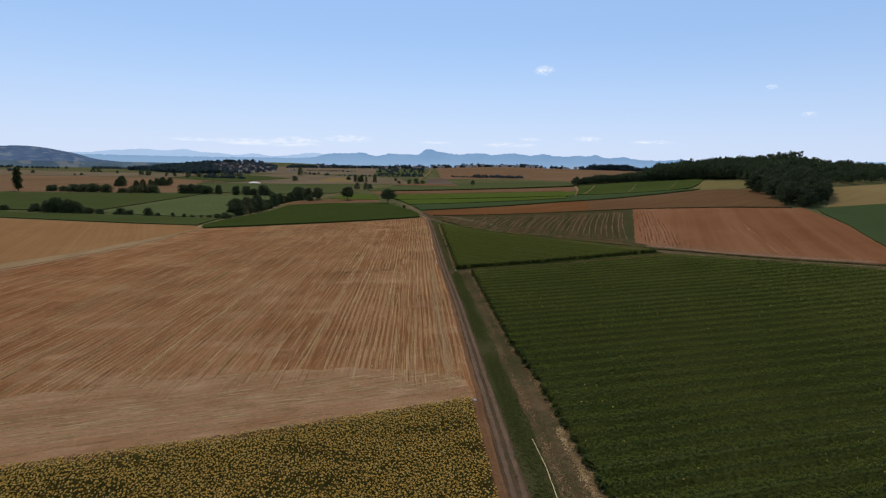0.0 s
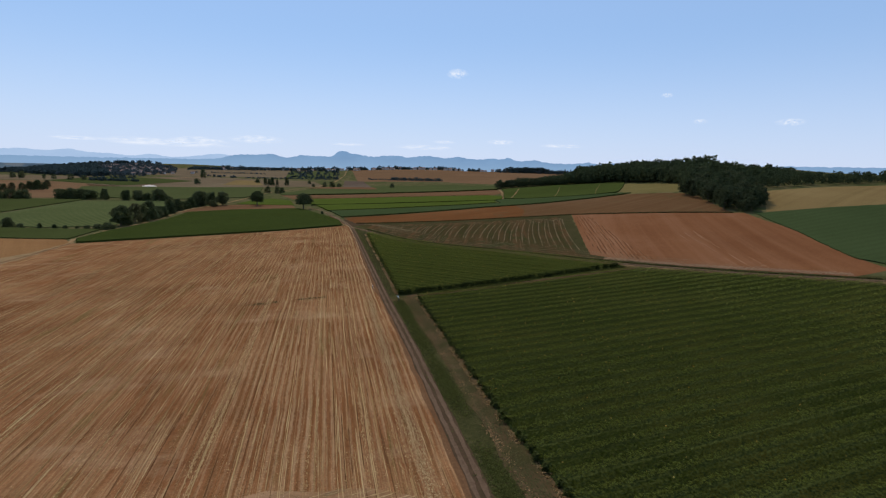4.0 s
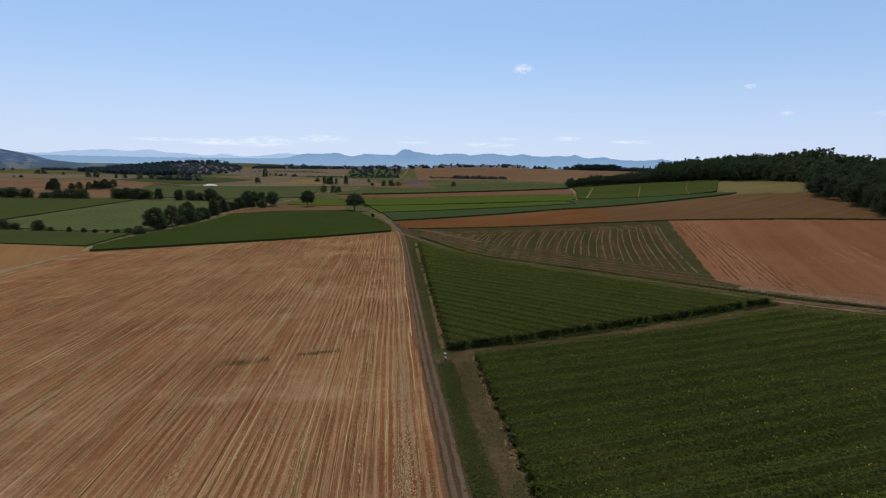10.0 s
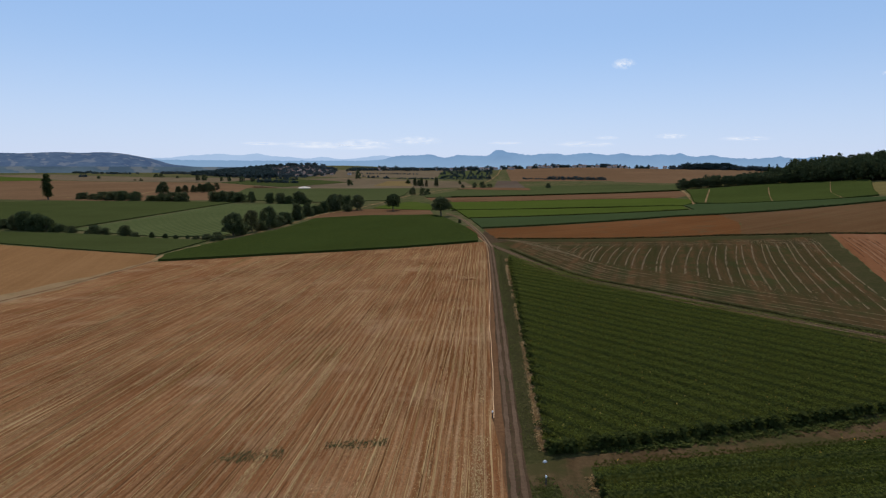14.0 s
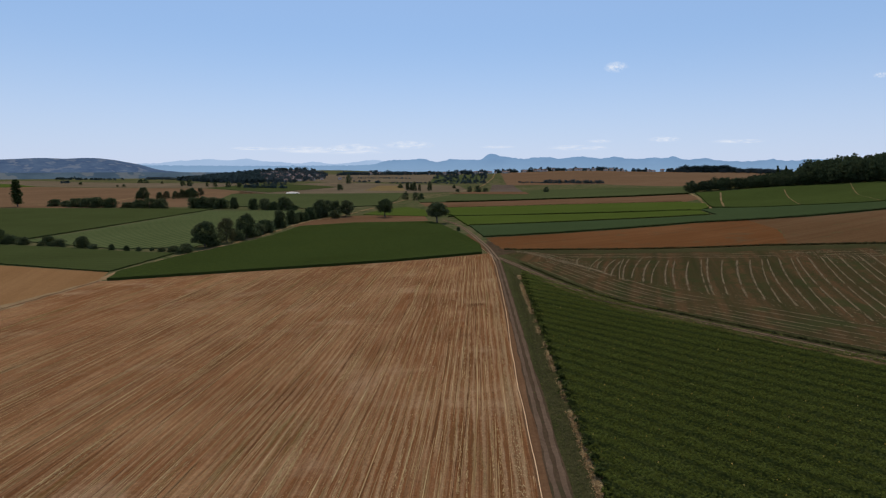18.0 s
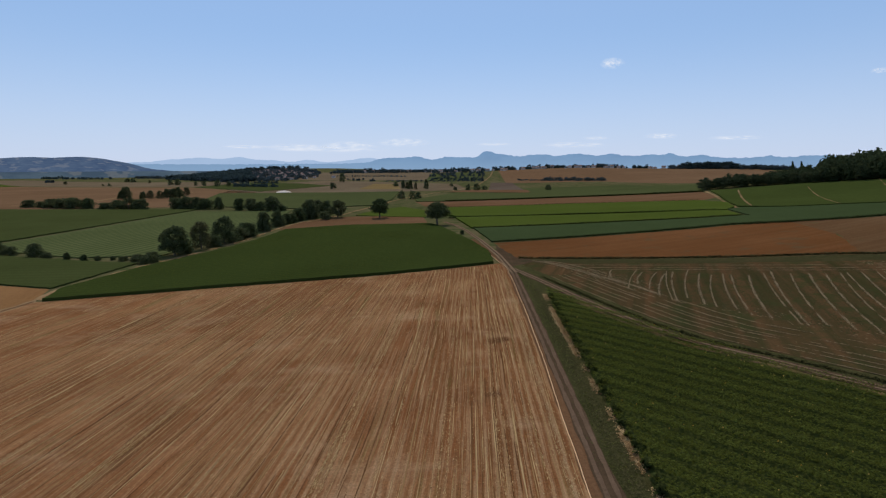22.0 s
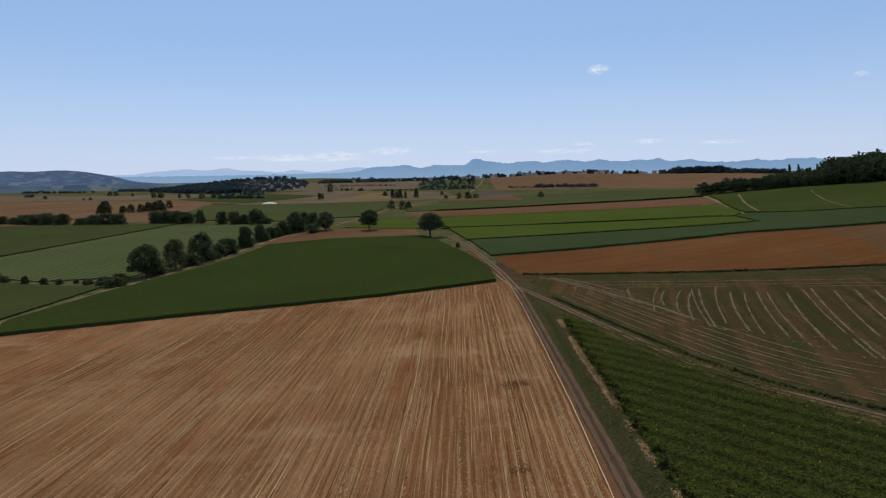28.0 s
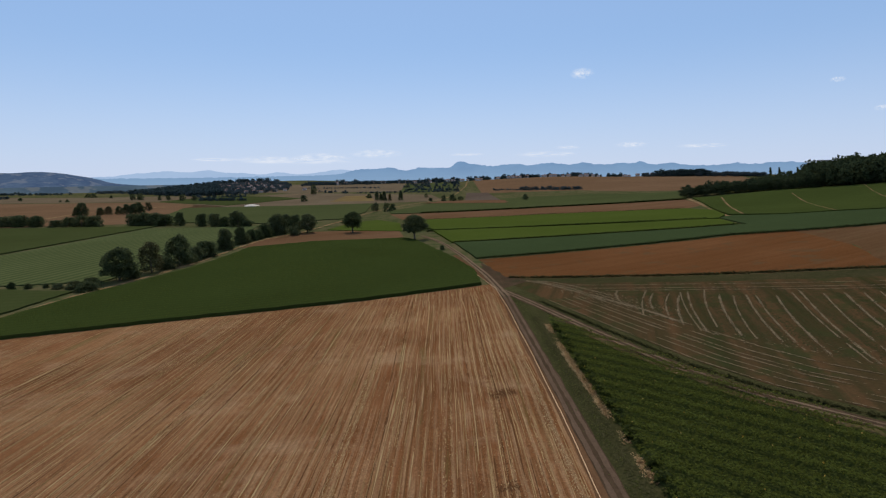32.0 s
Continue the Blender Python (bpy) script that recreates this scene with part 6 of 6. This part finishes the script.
def cloud(az, el, wide, high):
    """A small thin cloud far off; azimuth, height and size in degrees."""
    far = 4750.0
    d = Vector((math.sin(radians(az)) * math.cos(radians(el)), math.cos(radians(az)) * math.cos(radians(el)), math.sin(radians(el))))
    ob = new("cloud", CLOUD)
    ob.matrix_basis = pose(*(Vector((0, 170, 42)) + d * far), 0, 0, -az) @ Matrix.Diagonal((far * math.tan(radians(wide / 2)), 60, far * math.tan(radians(high / 2)), 1))
    ob.visible_shadow = False
    return tagged(ob, "small thin white cloud in a blue sky", "cloud", "clouds", "structure")


for az, el, wide, high in ((13.13, 9.63, 2.4, 1.1), (33.7, 7.47, 1.2, 0.5), (36.8, 5.0, 1.4, 0.5), (44.1, 4.8, 2.6, 0.7), (-17, 2.0, 7, 0.8), (-12.2, 2.2, 6, 0.9), (-7, 2.5, 5.5, 0.9), (-14, 1.8, 12, 0.6), (11.9, 2.8, 2.6, 0.4), (17.8, 2.9, 3.2, 0.6), (9.8, 2.2, 7, 0.6), (24, 2.6, 5, 0.45), (-22, 2.0, 5, 0.4), (2, 2.3, 4, 0.35)):
    cloud(az, el, wide, high)

# ---- hoses, posts, sprinkler, straw lines ----
def tube(name, line, radius, material, label, category, wobble=0.15, seed=2):
    """A pipe that lies on the ground along a line."""
    rng = random.Random(seed)
    pts = []
    for (ax, ay), (bx, by) in zip(line, line[1:]):
        n = max(1, int(math.hypot(bx - ax, by - ay) / 2.5))
        pts += [(ax + (bx - ax) * k / n, ay + (by - ay) * k / n) for k in range(n)]
    pts.append(line[-1])
    off, v, f = 0.0, [], []
    for k, (x, y) in enumerate(pts):
        off = 0.85 * off + rng.uniform(-wobble, wobble) * 0.4
        z = float(terrain(x, y)) + 0.1 + radius
        v += [(x + off + radius * math.cos(a), y, z + radius * math.sin(a)) for a in (math.pi * q / 3 for q in range(6))]
        if k:
            f += [(k * 6 + q, k * 6 + (q + 1) % 6, (k - 1) * 6 + (q + 1) % 6, (k - 1) * 6 + q) for q in range(6)]
    return tagged(new(name, mesh_of(name, v, f, material, True)), label, category)


tube("irrigation_hose", [(-2.5, 256.5), (-2.3, 281), (-2.6, 311), (-2.3, 345), (-2.0, 369), (-1.9, 403), (-2.2, 452), (-3.2, 485), (-7.5, 511), (-15, 555), (-22, 590)], 0.07, M_HOSE, "long white irrigation hose lying beside the track", "hose")
tube("irrigation_hose", [(6.6, 91.5), (6.8, 83), (6.5, 75.5), (6.4, 50)], 0.07, M_HOSE, "white irrigation hose lying on a grass verge", "hose", 0.05, 5)


def lathe(profile, sides=10):
    v = [(r * math.cos(2 * math.pi * k / sides), r * math.sin(2 * math.pi * k / sides), z) for r, z in profile for k in range(sides)]
    f = [(n * sides + k, n * sides + (k + 1) % sides, (n + 1) * sides + (k + 1) % sides, (n + 1) * sides + k) for n in range(len(profile) - 1) for k in range(sides)]
    f.append(tuple(range((len(profile) - 1) * sides, len(profile) * sides)))
    return v, f


M_POST = plain("dark_post", (0.03, 0.03, 0.03), (0.06, 0.055, 0.05), 4.0, 0.7)
M_WHITE = plain("white_plastic", (0.7, 0.7, 0.68), (0.8, 0.8, 0.78), 4.0, 0.5)
M_STONE = plain("pale_stone", (0.5, 0.48, 0.44), (0.65, 0.63, 0.58), 3.0, 0.9, 0.5)


def standpipe(x, y, label):
    ob = new("standpipe")
    ob.matrix_basis = pose(x, y, float(terrain(x, y)) + 0.03)
    part("post", mesh_of("post", *lathe([(0.1, -0.1), (0.09, 0.9), (0.12, 0.92), (0.12, 1.05), (0.05, 1.1)]), M_POST), ob)
    part("cap", mesh_of("cap", *lathe([(0.14, 1.1), (0.16, 1.2), (0.15, 1.35), (0.06, 1.42)]), M_WHITE), ob, "white plastic cap")
    return tagged(ob, label, "standpipe")


standpipe(4.5, 236.0, "dark water standpipe with a white cap on grass")
standpipe(-2.7, 256.8, "dark water standpipe at the hose's end")
for x, y, s in ((5.0, 242.0, 0.35), (-1.2, 107.6, 0.32)):
    me = bpy.data.meshes.new("marker_stone")
    bm = bmesh.new()
    bmesh.ops.create_icosphere(bm, subdivisions=2, radius=1.0)
    for q in bm.verts:
        q.co *= 1 + 0.25 * noise.noise(q.co * 1.7 + Vector((x, y, 0)))
    bm.to_mesh(me)
    bm.free()
    me.materials.append(M_STONE)
    ob = new("marker_stone", me)
    ob.matrix_basis = pose(x, y, float(terrain(x, y)) + 0.1, 0, 0, 30) @ Matrix.Diagonal((s, s * 0.8, s * 0.7, 1))
    tagged(ob, "pale boundary stone on a crop corner", "stone")

# straw swaths left on the weedy field
def swath(line, wide, lift=0.1):
    """Loose straw strewn along a line, thick and thin by turns."""
    rng = random.Random(int(line[0][1] * 3 + line[0][0] * 7))
    long = sum(math.hypot(b[0] - a[0], b[1] - a[1]) for a, b in zip(line, line[1:]))
    places = along(line, int(long * (8 + 14 * wide)), wide * 0.36, rng, 0.11)
    ends = np.array(line)
    mids, ways = (ends[1:] + ends[:-1]) / 2, ends[1:] - ends[:-1]
    near = ((np.array(places)[:, None] - mids[None]) ** 2).sum(-1).argmin(1)
    turn = np.degrees(np.arctan2(ways[near, 0], ways[near, 1]))
    ob = flecks("straw_swath", places, 0.2, lift + 0.05, M_SWATH, "pale straw swath on a weedy field", "straw", int(long * 7), turn, 2.8, 0.2)
    return tagged(ob, group="straw swaths")


def bowed(ax, ay, bx, by, bow):
    """Points of a slightly bowed line from a to b."""
    return [(ax + (bx - ax) * u - bow * math.sin(math.pi * u), ay + (by - ay) * u + 0.85 * bow * math.sin(math.pi * u)) for u in (0.0, 0.2, 0.4, 0.6, 0.8, 1.0)]


# cut rows between the two headlands: top and foot of each
CUT = ((38, 467, 34, 452), (47, 464, 35, 433), (47, 458, 40, 439), (52, 457, 41, 430), (54, 454, 41, 420), (56, 458, 43, 414), (58, 457, 44, 413), (64, 458, 48, 416), (65, 450, 50, 408), (68, 447, 52, 405), (72, 447, 55, 398), (74, 445, 57, 395), (79, 443, 60, 391), (85, 445, 64, 385), (88, 446, 65, 384), (92, 441, 69, 383), (97, 439, 73, 379))
for k, (ax, ay, bx, by) in enumerate(CUT):
    swath(bowed(ax, ay, bx, by, 0.75), (0.5, 0.3, 0.42, 0.34)[k % 4])
for k in range(15):  # the rest of the cut rows, towards the ploughed side
    ax, ay = 101.5 + 3.4 * k + (0.0, 0.9, -0.7)[k % 3], 437.5 - 0.75 * k
    bx, by = 76.5 + 2.3 * k, 375 - 4.3 * k
    swath(bowed(ax, ay, bx, by, 1.0), (0.42, 0.28, 0.36)[k % 3])
for k in range(26):  # green weeds between the cut rows
    ax, ay, bx, by = 44 + 4.2 * k, 463 - 0.9 * k, 36 + 2.9 * k, 432 - 5.2 * k + 0.045 * k * k
    mid = ((ax + bx) / 2 - 1.1, (ay + by) / 2 + 1.0)
    flecks("weed_row", along([(ax, ay), mid, (bx, by)], 380, 0.8, rv, 0.05), 0.36, 0.12, M_WEEDROW, "row of green weeds between straw swaths", "weeds", 60 + k, math.degrees(math.atan2(ax - bx, ay - by)))
flecks("strewn_straw", [(x, y) for x, y in strewn([(8, 497), (14, 484), (24, 456), (36, 430), (46, 436), (36, 462), (22, 482)], 5200, rs)], 0.26, 0.15, M_SWATH, "pale straw strewn over a field corner", "straw", 71, -25)
flecks("strewn_straw", [(x, y) for x, y in strewn([(46, 402), (60, 386), (84, 352), (104, 322), (110, 332), (90, 366), (66, 398), (50, 412)], 3600, rs)], 0.24, 0.15, M_SWATH, "thin straw strewn where cut rows end", "straw", 72, -42)
flecks("strewn_straw", [(x, y) for x, y in strewn([(120, 452), (152, 436), (140, 404), (124, 420)], 2400, rs)], 0.3, 0.15, M_SWATH, "pale dusty straw on a field's far corner", "straw", 73, 20)
for line, wide in (([(22, 483), (31, 479), (69, 466), (112, 449), (150, 433)], 0.4), ([(28, 474), (66, 461), (107, 445), (148, 428)], 0.5), ([(34, 468), (66, 457.5), (107, 441), (146, 424)], 0.35)):
    swath(line, wide, 0.12)
for d, wide, stop in ((6.5, 0.2, 9), (10.0, 0.24, 10), (12.4, 0.2, 7), (15.6, 0.34, 10), (17.4, 0.2, 6), (20.5, 0.3, 9), (24.5, 0.26, 7)):
    swath(shifted(BRANCH[1:stop], d), wide, 0.12)
swath([(10, 494), (14, 491), (18, 484), (27, 462), (38, 436), (45, 410)], 1.0, 0.13)
swath([(9, 497), (15, 492), (22, 480), (32, 452), (40, 430)], 0.75, 0.13)
swath([(14, 494), (20, 489), (27, 476), (34, 459)], 0.7, 0.13)

# dome of water thrown over the green field
dv, df = [], []
for j in range(9):
    for k in range(36):
        e, a = j / 8 * math.pi / 2, 2 * math.pi * k / 36
        r = math.cos(e) * (1 + 0.08 * noise.noise((math.cos(a) * 3, math.sin(a) * 3, j * 0.4)))
        dv.append((14 * r * math.cos(a), 14 * r * math.sin(a), 3.2 * math.sin(e) ** 1.8))
for j in range(8):
    df += [(36 * j + k, 36 * j + (k + 1) % 36, 36 * j + 36 + (k + 1) % 36, 36 * j + 36 + k) for k in range(36)]
M_SPRAY = leaf_mat("water_spray", (0.78, 0.68, 0.56), (0.88, 0.78, 0.66), 0.9, 0.3)
spray = new("water_spray", mesh_of("water_spray", dv, df, M_SPRAY, True))
spray.matrix_basis = pose(-374, 1285, float(terrain(-374, 1285)) + 0.9)
tagged(spray, "white dome of sprinkler water over a green field", "water spray")
